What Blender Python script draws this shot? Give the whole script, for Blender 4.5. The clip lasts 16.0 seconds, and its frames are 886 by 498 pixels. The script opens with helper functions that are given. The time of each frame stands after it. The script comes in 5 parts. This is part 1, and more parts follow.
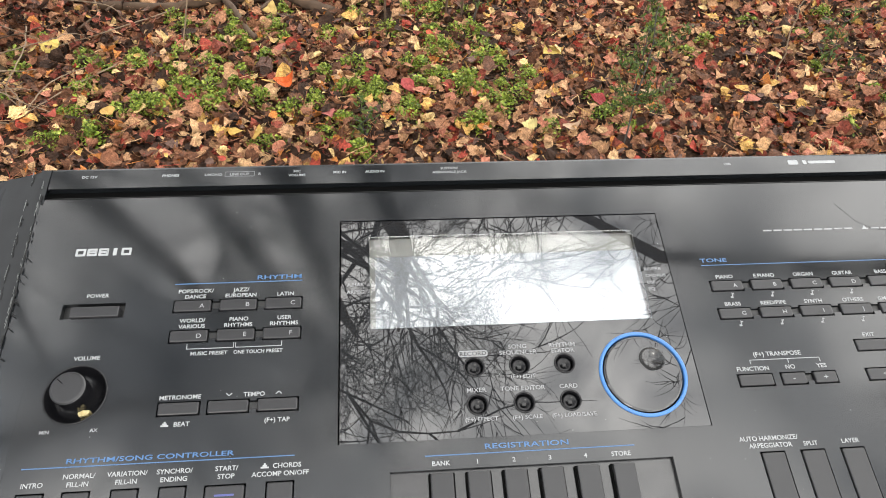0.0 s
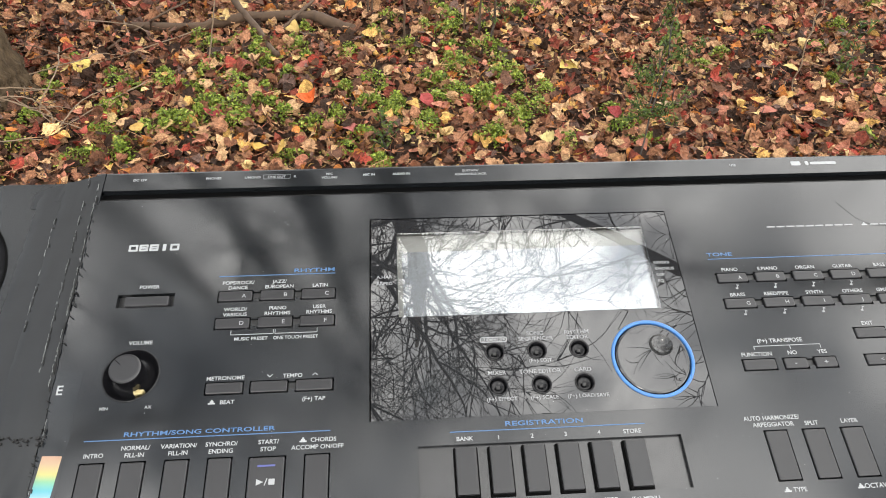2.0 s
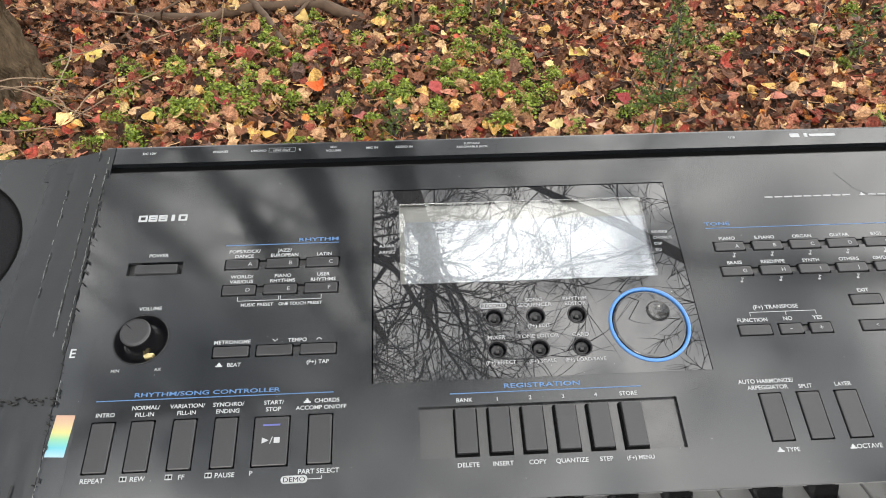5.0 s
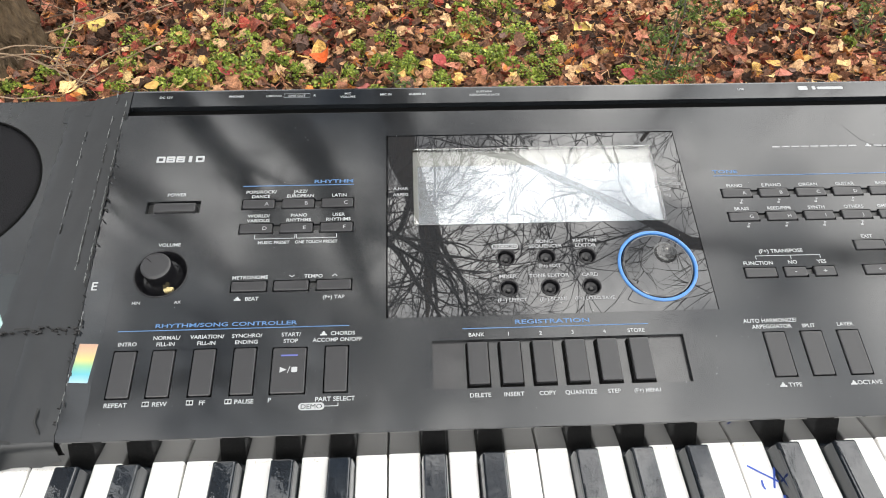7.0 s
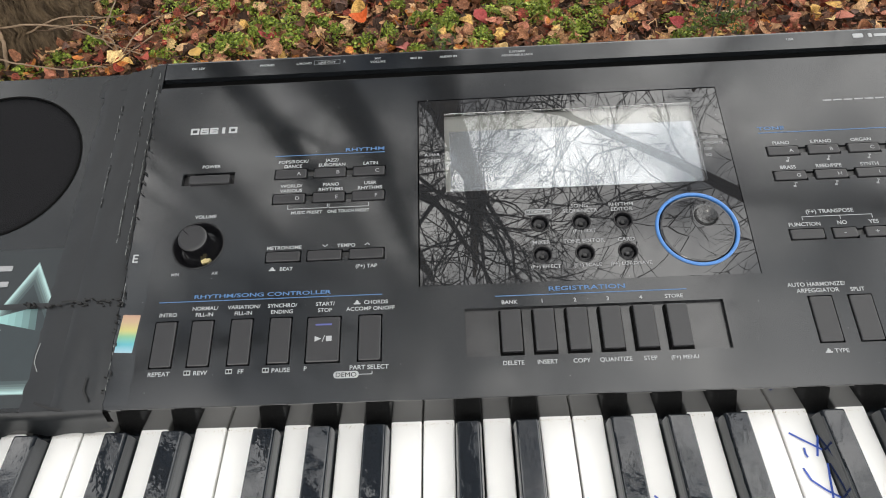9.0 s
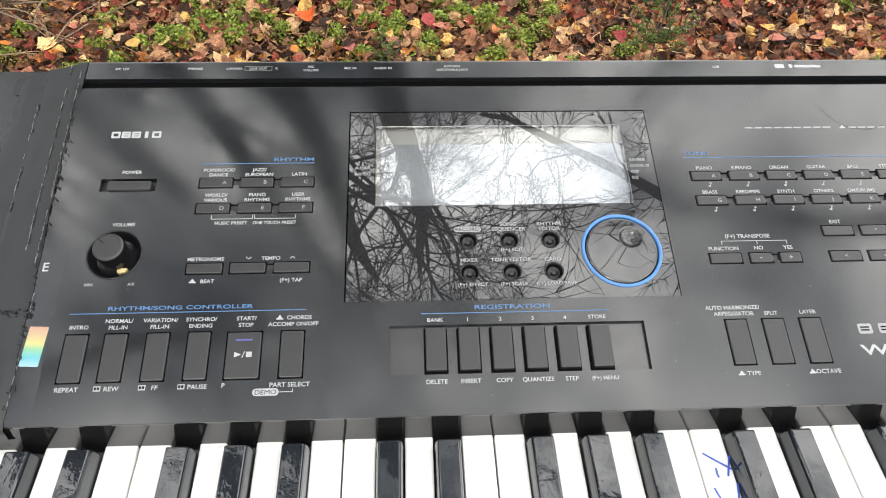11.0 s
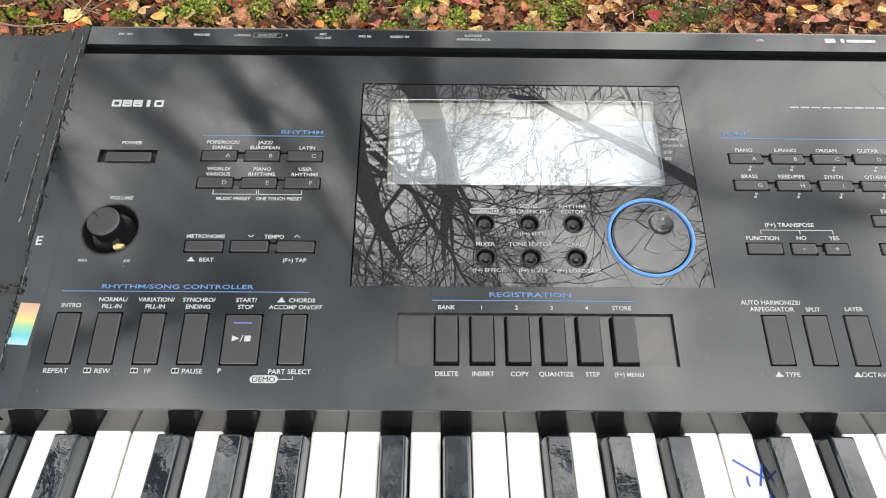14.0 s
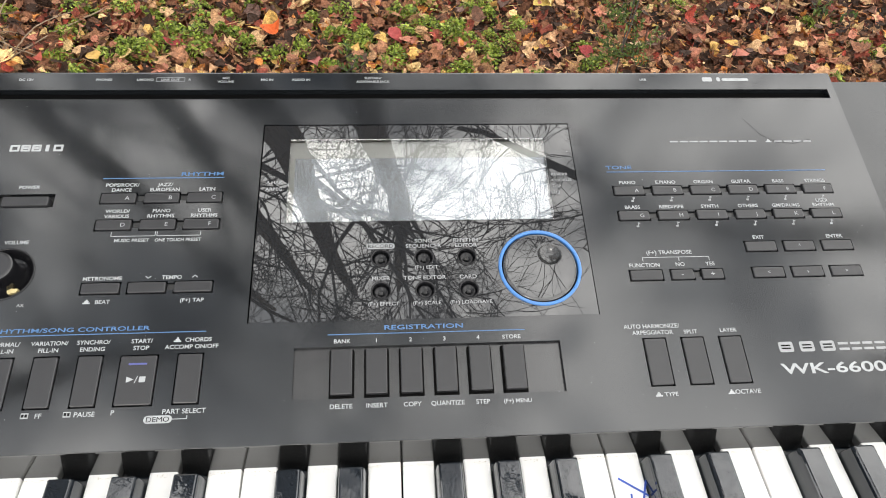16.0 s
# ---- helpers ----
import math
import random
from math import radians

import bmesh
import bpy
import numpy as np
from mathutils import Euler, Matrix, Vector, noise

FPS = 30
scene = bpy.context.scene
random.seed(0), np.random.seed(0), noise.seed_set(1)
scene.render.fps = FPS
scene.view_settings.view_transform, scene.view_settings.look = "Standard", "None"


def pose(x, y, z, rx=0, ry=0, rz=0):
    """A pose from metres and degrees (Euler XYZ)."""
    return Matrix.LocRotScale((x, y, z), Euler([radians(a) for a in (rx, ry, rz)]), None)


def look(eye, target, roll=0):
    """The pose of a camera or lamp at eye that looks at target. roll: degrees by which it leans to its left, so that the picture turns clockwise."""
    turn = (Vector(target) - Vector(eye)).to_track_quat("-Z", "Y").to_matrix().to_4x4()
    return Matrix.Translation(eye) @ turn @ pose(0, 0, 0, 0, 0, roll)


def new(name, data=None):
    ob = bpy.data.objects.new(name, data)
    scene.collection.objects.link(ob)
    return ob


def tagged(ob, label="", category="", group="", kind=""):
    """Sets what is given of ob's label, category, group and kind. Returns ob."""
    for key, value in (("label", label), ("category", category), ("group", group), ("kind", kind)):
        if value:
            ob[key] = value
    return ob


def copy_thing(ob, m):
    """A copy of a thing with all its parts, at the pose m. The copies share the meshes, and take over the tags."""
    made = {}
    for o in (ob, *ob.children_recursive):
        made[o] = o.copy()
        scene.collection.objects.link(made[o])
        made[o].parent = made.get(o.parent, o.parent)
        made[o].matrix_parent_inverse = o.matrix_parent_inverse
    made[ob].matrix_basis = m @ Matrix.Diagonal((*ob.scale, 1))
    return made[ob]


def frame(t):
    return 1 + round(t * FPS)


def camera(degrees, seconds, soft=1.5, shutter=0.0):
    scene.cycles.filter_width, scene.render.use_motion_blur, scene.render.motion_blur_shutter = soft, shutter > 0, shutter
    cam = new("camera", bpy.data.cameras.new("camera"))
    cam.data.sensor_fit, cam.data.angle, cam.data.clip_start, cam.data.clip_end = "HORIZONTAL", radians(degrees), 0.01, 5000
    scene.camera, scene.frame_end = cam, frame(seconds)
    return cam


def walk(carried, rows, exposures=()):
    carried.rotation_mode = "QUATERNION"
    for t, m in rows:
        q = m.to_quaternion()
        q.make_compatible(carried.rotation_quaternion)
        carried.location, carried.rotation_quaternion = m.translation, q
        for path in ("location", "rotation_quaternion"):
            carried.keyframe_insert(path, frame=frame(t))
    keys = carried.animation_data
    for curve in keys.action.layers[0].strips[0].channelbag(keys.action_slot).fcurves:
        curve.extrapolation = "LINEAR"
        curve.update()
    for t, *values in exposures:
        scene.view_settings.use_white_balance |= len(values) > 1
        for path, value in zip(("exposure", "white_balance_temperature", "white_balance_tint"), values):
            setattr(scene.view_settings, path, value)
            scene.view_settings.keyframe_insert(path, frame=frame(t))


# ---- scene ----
# ---- camera and its walk (rows in the keyboard's own frame: x along the keys, y to the back, z off the control panel) ----
TILT, LIFT = 13.7, 0.724
BOARD = pose(0, 0, LIFT, TILT, 0, 0)
cam = camera(65.6, 16.0, soft=1.0)
PATH = [
    (0, (0.0232, -0.0828, 0.3006), (0.1042, 0.4277, -0.5555), 6.01),
    (0.5, (0.0172, -0.0977, 0.3041), (0.0801, 0.4096, -0.5554), 4.63),
    (1, (0.0214, -0.1031, 0.3054), (0.0890, 0.4082, -0.5513), 4.56),
    (1.5, (0.0275, -0.1041, 0.3099), (0.0982, 0.4099, -0.5450), 4.95),
    (2, (0.0184, -0.1057, 0.3176), (0.0741, 0.4256, -0.5277), 3.26),
    (2.5, (0.0081, -0.1176, 0.3158), (0.0382, 0.4008, -0.5388), 3.02),
    (3, (0.0182, -0.1230, 0.3140), (0.0588, 0.3901, -0.5434), 2.98),
    (3.5, (0.0239, -0.1195, 0.3130), (0.0656, 0.3937, -0.5443), 3.16),
    (3.7, (0.0200, -0.1172, 0.3151), (0.0677, 0.3988, -0.5402), 3.50),
    (5.8, (0.0327, -0.1222, 0.3199), (0.0657, 0.4011, -0.5316), 0.93),
    (6, (0.0495, -0.1176, 0.3204), (0.0871, 0.3949, -0.5375), 1.62),
    (6.5, (0.0309, -0.1268, 0.3204), (0.0887, 0.3892, -0.5342), 3.27),
    (7, (0.0149, -0.1427, 0.3129), (0.0541, 0.3575, -0.5521), 2.53),
    (7.5, (0.0085, -0.1580, 0.3175), (0.0063, 0.3217, -0.5599), -1.57),
    (8, (0.0020, -0.1491, 0.3123), (-0.0153, 0.2467, -0.6059), -4.45),
    (8.5, (0.0234, -0.1484, 0.3159), (0.0042, 0.2865, -0.5844), -4.89),
    (9, (0.0227, -0.1374, 0.3123), (-0.0084, 0.3116, -0.5807), -5.91),
    (9.5, (0.0209, -0.1259, 0.3018), (0.0160, 0.2978, -0.6040), -1.68),
    (10, (0.0306, -0.1308, 0.3123), (0.0368, 0.3300, -0.5751), -0.80),
    (10.2, (0.0287, -0.1298, 0.3120), (0.0614, 0.3184, -0.5814), 2.33),
    (12.3, (0.0391, -0.1314, 0.3163), (0.0821, 0.3227, -0.5736), 5.46),
    (12.5, (0.0354, -0.1389, 0.3161), (0.0658, 0.3563, -0.5522), 3.81),
    (13, (0.0395, -0.1305, 0.3008), (0.0842, 0.3386, -0.5812), 5.84),
    (13.5, (0.0373, -0.1140, 0.2806), (0.0664, 0.3477, -0.6059), 4.29),
    (14, (0.0381, -0.1191, 0.2926), (0.0499, 0.3059, -0.6125), 1.83),
    (14.5, (0.0356, -0.1318, 0.2899), (0.0496, 0.3121, -0.6061), 1.11),
    (15, (0.0447, -0.1297, 0.2994), (0.0945, 0.3259, -0.5894), 4.85),
    (15.5, (0.0479, -0.1227, 0.2983), (0.1202, 0.3228, -0.5941), 7.04),
    (16, (0.0668, -0.1236, 0.3043), (0.1427, 0.3409, -0.5780), 7.13),
]
walk(cam, [(t, BOARD @ look(eye, target, roll)) for t, eye, target, roll in PATH],
     [(0, 0.06), (6.5, 0.08), (7.2, 0.14), (7.5, 0.08), (8.0, -0.84), (8.5, -0.76), (9.0, -0.45), (9.5, -0.22), (10.0, 0.0), (12.5, 0.08), (14.0, 0.05), (15.0, -0.07), (16.0, -0.04)])

# ---- world, sun ----
SUN_UP, SUN_TURN = 38.0, 200.0
world = bpy.data.worlds.new("autumn_sky")
scene.world = world
world.use_nodes = True
wt = world.node_tree
wt.nodes.clear()
w_out = wt.nodes.new("ShaderNodeOutputWorld")
w_bg = wt.nodes.new("ShaderNodeBackground")
w_sky = wt.nodes.new("ShaderNodeTexSky")
w_sky.sky_type, w_sky.sun_disc = "NISHITA", False
w_sky.sun_elevation, w_sky.sun_rotation = radians(SUN_UP), radians(SUN_TURN)
w_sky.dust_density = 2.0
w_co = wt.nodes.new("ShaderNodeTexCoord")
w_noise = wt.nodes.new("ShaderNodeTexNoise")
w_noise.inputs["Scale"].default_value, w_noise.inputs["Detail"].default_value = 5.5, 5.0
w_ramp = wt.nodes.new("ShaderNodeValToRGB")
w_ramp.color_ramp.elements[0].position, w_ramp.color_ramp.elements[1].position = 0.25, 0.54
w_mix = wt.nodes.new("ShaderNodeMix")
w_mix.data_type = "RGBA"
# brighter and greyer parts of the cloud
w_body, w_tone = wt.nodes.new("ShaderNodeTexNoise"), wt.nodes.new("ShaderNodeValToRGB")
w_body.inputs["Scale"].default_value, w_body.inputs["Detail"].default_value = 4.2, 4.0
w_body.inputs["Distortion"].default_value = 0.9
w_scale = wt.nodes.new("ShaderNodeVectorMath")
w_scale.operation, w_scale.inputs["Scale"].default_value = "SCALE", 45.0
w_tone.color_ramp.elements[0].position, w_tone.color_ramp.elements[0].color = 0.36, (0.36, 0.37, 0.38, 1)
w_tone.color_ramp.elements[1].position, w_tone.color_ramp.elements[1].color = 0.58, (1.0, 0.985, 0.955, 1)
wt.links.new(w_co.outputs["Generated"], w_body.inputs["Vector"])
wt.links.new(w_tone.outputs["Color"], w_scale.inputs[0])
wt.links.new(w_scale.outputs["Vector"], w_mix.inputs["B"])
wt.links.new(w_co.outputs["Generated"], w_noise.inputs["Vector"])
# added lean: cloud thins and greys westward to darken the left panel's reflection
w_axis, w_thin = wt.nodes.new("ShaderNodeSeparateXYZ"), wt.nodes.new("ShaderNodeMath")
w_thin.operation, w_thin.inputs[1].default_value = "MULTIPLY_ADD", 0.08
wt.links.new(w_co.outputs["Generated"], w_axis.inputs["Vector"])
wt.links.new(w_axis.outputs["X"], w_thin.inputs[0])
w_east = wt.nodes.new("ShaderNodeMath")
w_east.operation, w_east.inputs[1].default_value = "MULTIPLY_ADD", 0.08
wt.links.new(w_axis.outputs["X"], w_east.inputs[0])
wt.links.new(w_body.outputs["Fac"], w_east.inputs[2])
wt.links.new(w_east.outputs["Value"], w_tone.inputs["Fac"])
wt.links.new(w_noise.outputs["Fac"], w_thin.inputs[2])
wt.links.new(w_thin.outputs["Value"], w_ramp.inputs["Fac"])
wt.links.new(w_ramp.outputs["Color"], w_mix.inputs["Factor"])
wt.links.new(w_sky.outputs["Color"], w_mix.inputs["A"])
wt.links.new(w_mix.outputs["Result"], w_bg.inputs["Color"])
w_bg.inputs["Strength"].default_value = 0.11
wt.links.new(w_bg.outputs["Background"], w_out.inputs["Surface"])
sun = new("sun", bpy.data.lights.new("sun", "SUN"))
sun.data.energy, sun.data.angle, sun.data.color = 0.6, radians(14), (1.0, 0.95, 0.88)
sun.matrix_world = pose(0, 0, 8, 90 - SUN_UP, 0, 180 - SUN_TURN)


# ---- materials ----
def material(name, colour, rough=0.5, metal=0.0, spec=0.5, vary=0.0, scale=30.0, bump=0.0, bump_scale=400.0, rough_vary=0.0, ior=1.5, coat=0.0, depth=0.002, stretch=1.0):
    m = bpy.data.materials.new(name)
    m.use_nodes = True
    nt = m.node_tree
    b = nt.nodes["Principled BSDF"]
    b.inputs["Base Color"].default_value = (*colour, 1)
    b.inputs["Roughness"].default_value = rough
    b.inputs["Metallic"].default_value = metal
    b.inputs["Specular IOR Level"].default_value = spec
    b.inputs["IOR"].default_value = ior
    b.inputs["Coat Weight"].default_value = coat
    b.inputs["Coat Roughness"].default_value = 0.04
    co = nt.nodes.new("ShaderNodeTexCoord")
    if vary or rough_vary:
        n = nt.nodes.new("ShaderNodeTexNoise")
        n.inputs["Scale"].default_value, n.inputs["Detail"].default_value = scale, 8.0
        run = nt.nodes.new("ShaderNodeMapping")
        run.inputs["Scale"].default_value = (1, 1, stretch)
        nt.links.new(co.outputs["Object"], run.inputs["Vector"])
        nt.links.new(run.outputs["Vector"], n.inputs["Vector"])
        if vary:
            hi = nt.nodes.new("ShaderNodeMix")
            hi.data_type = "RGBA"
            hi.inputs["A"].default_value = (*[c * (1 - vary) for c in colour], 1)
            hi.inputs["B"].default_value = (*[min(1, c * (1 + vary)) for c in colour], 1)
            nt.links.new(n.outputs["Fac"], hi.inputs["Factor"])
            nt.links.new(hi.outputs["Result"], b.inputs["Base Color"])
        if rough_vary:
            r = nt.nodes.new("ShaderNodeMapRange")
            r.inputs["From Min"].default_value, r.inputs["From Max"].default_value = 0.3, 0.7
            r.inputs["To Min"].default_value, r.inputs["To Max"].default_value = rough - rough_vary, rough + rough_vary
            nt.links.new(n.outputs["Fac"], r.inputs["Value"])
            nt.links.new(r.outputs["Result"], b.inputs["Roughness"])
    if bump:
        n2 = nt.nodes.new("ShaderNodeTexNoise")
        n2.inputs["Scale"].default_value, n2.inputs["Detail"].default_value = bump_scale, 4.0
        mp = nt.nodes.new("ShaderNodeMapping")
        mp.inputs["Scale"].default_value = (1, 1, stretch)
        nt.links.new(co.outputs["Object"], mp.inputs["Vector"])
        nt.links.new(mp.outputs["Vector"], n2.inputs["Vector"])
        bp = nt.nodes.new("ShaderNodeBump")
        bp.inputs["Strength"].default_value, bp.inputs["Distance"].default_value = bump, depth
        nt.links.new(n2.outputs["Fac"], bp.inputs["Height"])
        nt.links.new(bp.outputs["Normal"], b.inputs["Normal"])
    return m


def island_material(name, colours, rough=0.55, by="island", speck=0.35, scale=60.0, crinkle=0.0):
    """A colour for each loose piece, from a list of (place, colour)."""
    m = bpy.data.materials.new(name)
    m.use_nodes = True
    nt = m.node_tree
    b = nt.nodes["Principled BSDF"]
    b.inputs["Roughness"].default_value = rough
    b.inputs["Specular IOR Level"].default_value = 0.22
    ramp = nt.nodes.new("ShaderNodeValToRGB")
    ramp.color_ramp.interpolation = "CONSTANT"
    els = ramp.color_ramp.elements
    els[0].position, els[0].color = colours[0][0], (*colours[0][1], 1)
    els[1].position, els[1].color = colours[1][0], (*colours[1][1], 1)
    for p, c in colours[2:]:
        els.new(p).color = (*c, 1)
    if by == "island":
        g = nt.nodes.new("ShaderNodeNewGeometry")
        nt.links.new(g.outputs["Random Per Island"], ramp.inputs["Fac"])
    else:
        g = nt.nodes.new("ShaderNodeObjectInfo")
        nt.links.new(g.outputs["Random"], ramp.inputs["Fac"])
    co = nt.nodes.new("ShaderNodeTexCoord")
    n = nt.nodes.new("ShaderNodeTexNoise")
    n.inputs["Scale"].default_value, n.inputs["Detail"].default_value = scale, 6.0
    nt.links.new(co.outputs["Object"], n.inputs["Vector"])
    r = nt.nodes.new("ShaderNodeMapRange")
    r.inputs["From Min"].default_value, r.inputs["From Max"].default_value = 0.3, 0.7
    r.inputs["To Min"].default_value, r.inputs["To Max"].default_value = 1 - speck, 1 + speck
    nt.links.new(n.outputs["Fac"], r.inputs["Value"])
    n3 = nt.nodes.new("ShaderNodeTexNoise")
    n3.inputs["Scale"].default_value, n3.inputs["Detail"].default_value = scale * 4.5, 3.0
    nt.links.new(co.outputs["Object"], n3.inputs["Vector"])
    r3 = nt.nodes.new("ShaderNodeMapRange")
    r3.inputs["From Min"].default_value, r3.inputs["From Max"].default_value = 0.35, 0.65
    r3.inputs["To Min"].default_value, r3.inputs["To Max"].default_value = 0.62, 1.30
    nt.links.new(n3.outputs["Fac"], r3.inputs["Value"])
    both = nt.nodes.new("ShaderNodeMath")
    both.operation = "MULTIPLY"
    nt.links.new(r.outputs["Result"], both.inputs[0])
    nt.links.new(r3.outputs["Result"], both.inputs[1])
    mix = nt.nodes.new("ShaderNodeVectorMath")
    mix.operation = "SCALE"
    nt.links.new(ramp.outputs["Color"], mix.inputs[0])
    nt.links.new(both.outputs["Value"], mix.inputs["Scale"])
    nt.links.new(mix.outputs["Vector"], b.inputs["Base Color"])
    if crinkle:
        wr, bp = nt.nodes.new("ShaderNodeTexNoise"), nt.nodes.new("ShaderNodeBump")
        wr.inputs["Scale"].default_value, wr.inputs["Detail"].default_value = scale * 1.6, 5.0
        bp.inputs["Strength"].default_value, bp.inputs["Distance"].default_value = crinkle, 0.006
        nt.links.new(co.outputs["Object"], wr.inputs["Vector"])
        nt.links.new(wr.outputs["Fac"], bp.inputs["Height"])
        nt.links.new(bp.outputs["Normal"], b.inputs["Normal"])
    return m


M_PANEL = material("satin_black_plastic", (0.0092, 0.0106, 0.0122), 0.10, vary=0.3, scale=16, rough_vary=0.045, spec=0.78)
M_CASE = material("grey_black_plastic", (0.0125, 0.014, 0.0153), 0.24, vary=0.15, scale=30, rough_vary=0.05, spec=0.6)
# near-black colour stands in for shade in gaps and wells; black marks too
M_GAP = material("shade_and_mark_black", (0.002, 0.002, 0.002), 0.7, spec=0.06)
M_BUTTON = material("rubbery_black_button", (0.02, 0.02, 0.0215), 0.30, vary=0.1, scale=80)
M_RECESS = material("recess_black_plastic", (0.018, 0.018, 0.018), 0.34, vary=0.3, scale=90)
M_GLOSS = material("gloss_black_cover", (0.015, 0.0157, 0.017), 0.010, spec=0.95)
M_LIP = material("gloss_black_lip", (0.008, 0.008, 0.008), 0.03, vary=0.2, scale=60, spec=0.9)
M_PRINT = material("white_print", (0.30, 0.31, 0.315), 0.5, vary=0.15, scale=300)
M_BLUE = material("blue_print", (0.052, 0.128, 0.27), 0.45, vary=0.15, scale=300)
M_RING = material("blue_ring", (0.05, 0.165, 0.42), 0.3, vary=0.1, scale=200)
M_HOLLOW = material("black_plastic_and_knob_shade", (0.007, 0.007, 0.008), 0.12, spec=0.35)
M_WELL = material("well_satin_plastic", (0.014, 0.014, 0.0145), 0.2, vary=0.3, scale=120, rough_vary=0.06, spec=0.9)
M_LCD = material("lcd_silver", (0.35, 0.375, 0.40), 0.11, metal=0.74, vary=0.05, scale=20)
M_LCD_EDGE = material("lcd_edge_shade_grey", (0.27, 0.275, 0.26), 0.25, metal=0.35, vary=0.05, scale=20)
M_WHITE = material("white_key_plastic", (0.77, 0.765, 0.745), 0.3, vary=0.05, scale=25, rough_vary=0.06)
M_GRIME = material("key_grime", (0.42, 0.36, 0.26), 0.8, vary=0.4, scale=900)
M_BLACK = material("black_key_plastic", (0.0115, 0.0145, 0.0185), 0.022, vary=0.2, scale=60, spec=0.75, rough_vary=0.012, bump=0.10, bump_scale=110, depth=0.0008)
M_INK = material("blue_marker_ink", (0.035, 0.085, 0.40), 0.5, vary=0.3, scale=400)
M_TAPE = material("black_cloth_tape", (0.0125, 0.0137, 0.015), 0.28, vary=0.3, scale=45, bump=0.03, bump_scale=260)
M_TORN = material("torn_tape_black", (0.008, 0.008, 0.008), 0.7, vary=0.4, scale=200)
M_GLUE = material("dried_glue_white", (0.21, 0.22, 0.215), 0.7, vary=0.4, scale=400)
M_GRILLE = material("speaker_cloth_black", (0.008, 0.008, 0.009), 0.85, vary=0.3, scale=700, bump=0.4, bump_scale=1500, spec=0.12)
M_STICK = material("dark_sticker", (0.016, 0.02, 0.022), 0.4, vary=0.2, scale=40)
M_CYAN = material("pale_cyan_print", (0.27, 0.42, 0.42), 0.45, vary=0.3, scale=60)
M_TEAL = material("teal_print", (0.06, 0.13, 0.135), 0.45, vary=0.3, scale=40)
M_LED = material("blue_led_off", (0.07, 0.08, 0.24), 0.3)
M_STAND = material("stand_steel", (0.02, 0.02, 0.02), 0.4, vary=0.2, scale=30)
M_BARK = material("brown_bark", (0.072, 0.050, 0.029), 0.92, vary=0.95, scale=75, bump=1.0, bump_scale=110, depth=0.012, stretch=0.16, spec=0.25)
M_BRANCH = material("dark_branch_bark", (0.05, 0.042, 0.035), 0.85, vary=0.5, scale=12, bump=0.6, bump_scale=60)
M_TWIG = material("brown_twig", (0.20, 0.14, 0.09), 0.8, vary=0.5, scale=25)
M_DEAD = material("dead_branch_bark", (0.078, 0.047, 0.027), 0.85, vary=0.6, scale=40, bump=0.6, bump_scale=150)
M_PALE_TWIG = material("pale_dry_twig", (0.22, 0.155, 0.10), 0.8, vary=0.45, scale=35)
M_SOIL = material("dark_leaf_soil", (0.018, 0.011, 0.007), 0.95, vary=0.75, scale=38, bump=1.0, bump_scale=70, depth=0.01)
nt = M_SOIL.node_tree
s_co, s_vor, s_ramp, s_mix = (nt.nodes.new(k) for k in ("ShaderNodeTexCoord", "ShaderNodeTexVoronoi", "ShaderNodeValToRGB", "ShaderNodeMix"))
s_vor.inputs["Scale"].default_value = 34.0
s_mix.data_type = "RGBA"
s_mix.inputs["Factor"].default_value = 0.28
s_ramp.color_ramp.interpolation = "CONSTANT"
s_ramp.color_ramp.elements[0].color = (0.05, 0.026, 0.014, 1)
s_ramp.color_ramp.elements[1].position, s_ramp.color_ramp.elements[1].color = 0.3, (0.14, 0.062, 0.028, 1)
for p, c in ((0.5, (0.085, 0.04, 0.02, 1)), (0.7, (0.22, 0.10, 0.045, 1)), (0.85, (0.17, 0.045, 0.026, 1)), (0.93, (0.30, 0.17, 0.07, 1))):
    s_ramp.color_ramp.elements.new(p).color = c
s_in = nt.nodes["Principled BSDF"].inputs["Base Color"]
nt.links.new(s_in.links[0].from_socket, s_mix.inputs["A"])
nt.links.new(s_co.outputs["Object"], s_vor.inputs["Vector"])
nt.links.new(s_vor.outputs["Color"], s_ramp.inputs["Fac"])
nt.links.new(s_ramp.outputs["Color"], s_mix.inputs["B"])
nt.links.new(s_mix.outputs["Result"], s_in)


# ---- building helpers ----
def part(name, bm, mat, parent=None, label="", smooth=False):
    me = bpy.data.meshes.new(name)
    bm.normal_update()
    bm.to_mesh(me)
    bm.free()
    if smooth:
        me.polygons.foreach_set("use_smooth", [True] * len(me.polygons))
    me.materials.append(mat)
    ob = new(name, me)
    ob.parent = parent
    if label:
        tagged(ob, label)
    return ob


def raw(name, verts, faces, mat, parent=None, smooth=False):
    me = bpy.data.meshes.new(name)
    me.from_pydata(verts, [], faces)
    if smooth:
        me.polygons.foreach_set("use_smooth", [True] * len(faces))
    me.materials.append(mat)
    ob = new(name, me)
    ob.parent = parent
    return ob


def outline(x0, x1, y0, y1, r, seg=4):
    pts = []
    r = max(min(r, (x1 - x0) / 2 - 1e-5, (y1 - y0) / 2 - 1e-5), 1e-5)
    for cx, cy, a0 in ((x1 - r, y1 - r, 0), (x0 + r, y1 - r, 90), (x0 + r, y0 + r, 180), (x1 - r, y0 + r, 270)):
        for i in range(seg + 1):
            a = radians(a0 + 90 * i / seg)
            pts.append((cx + r * math.cos(a), cy + r * math.sin(a)))
    return pts


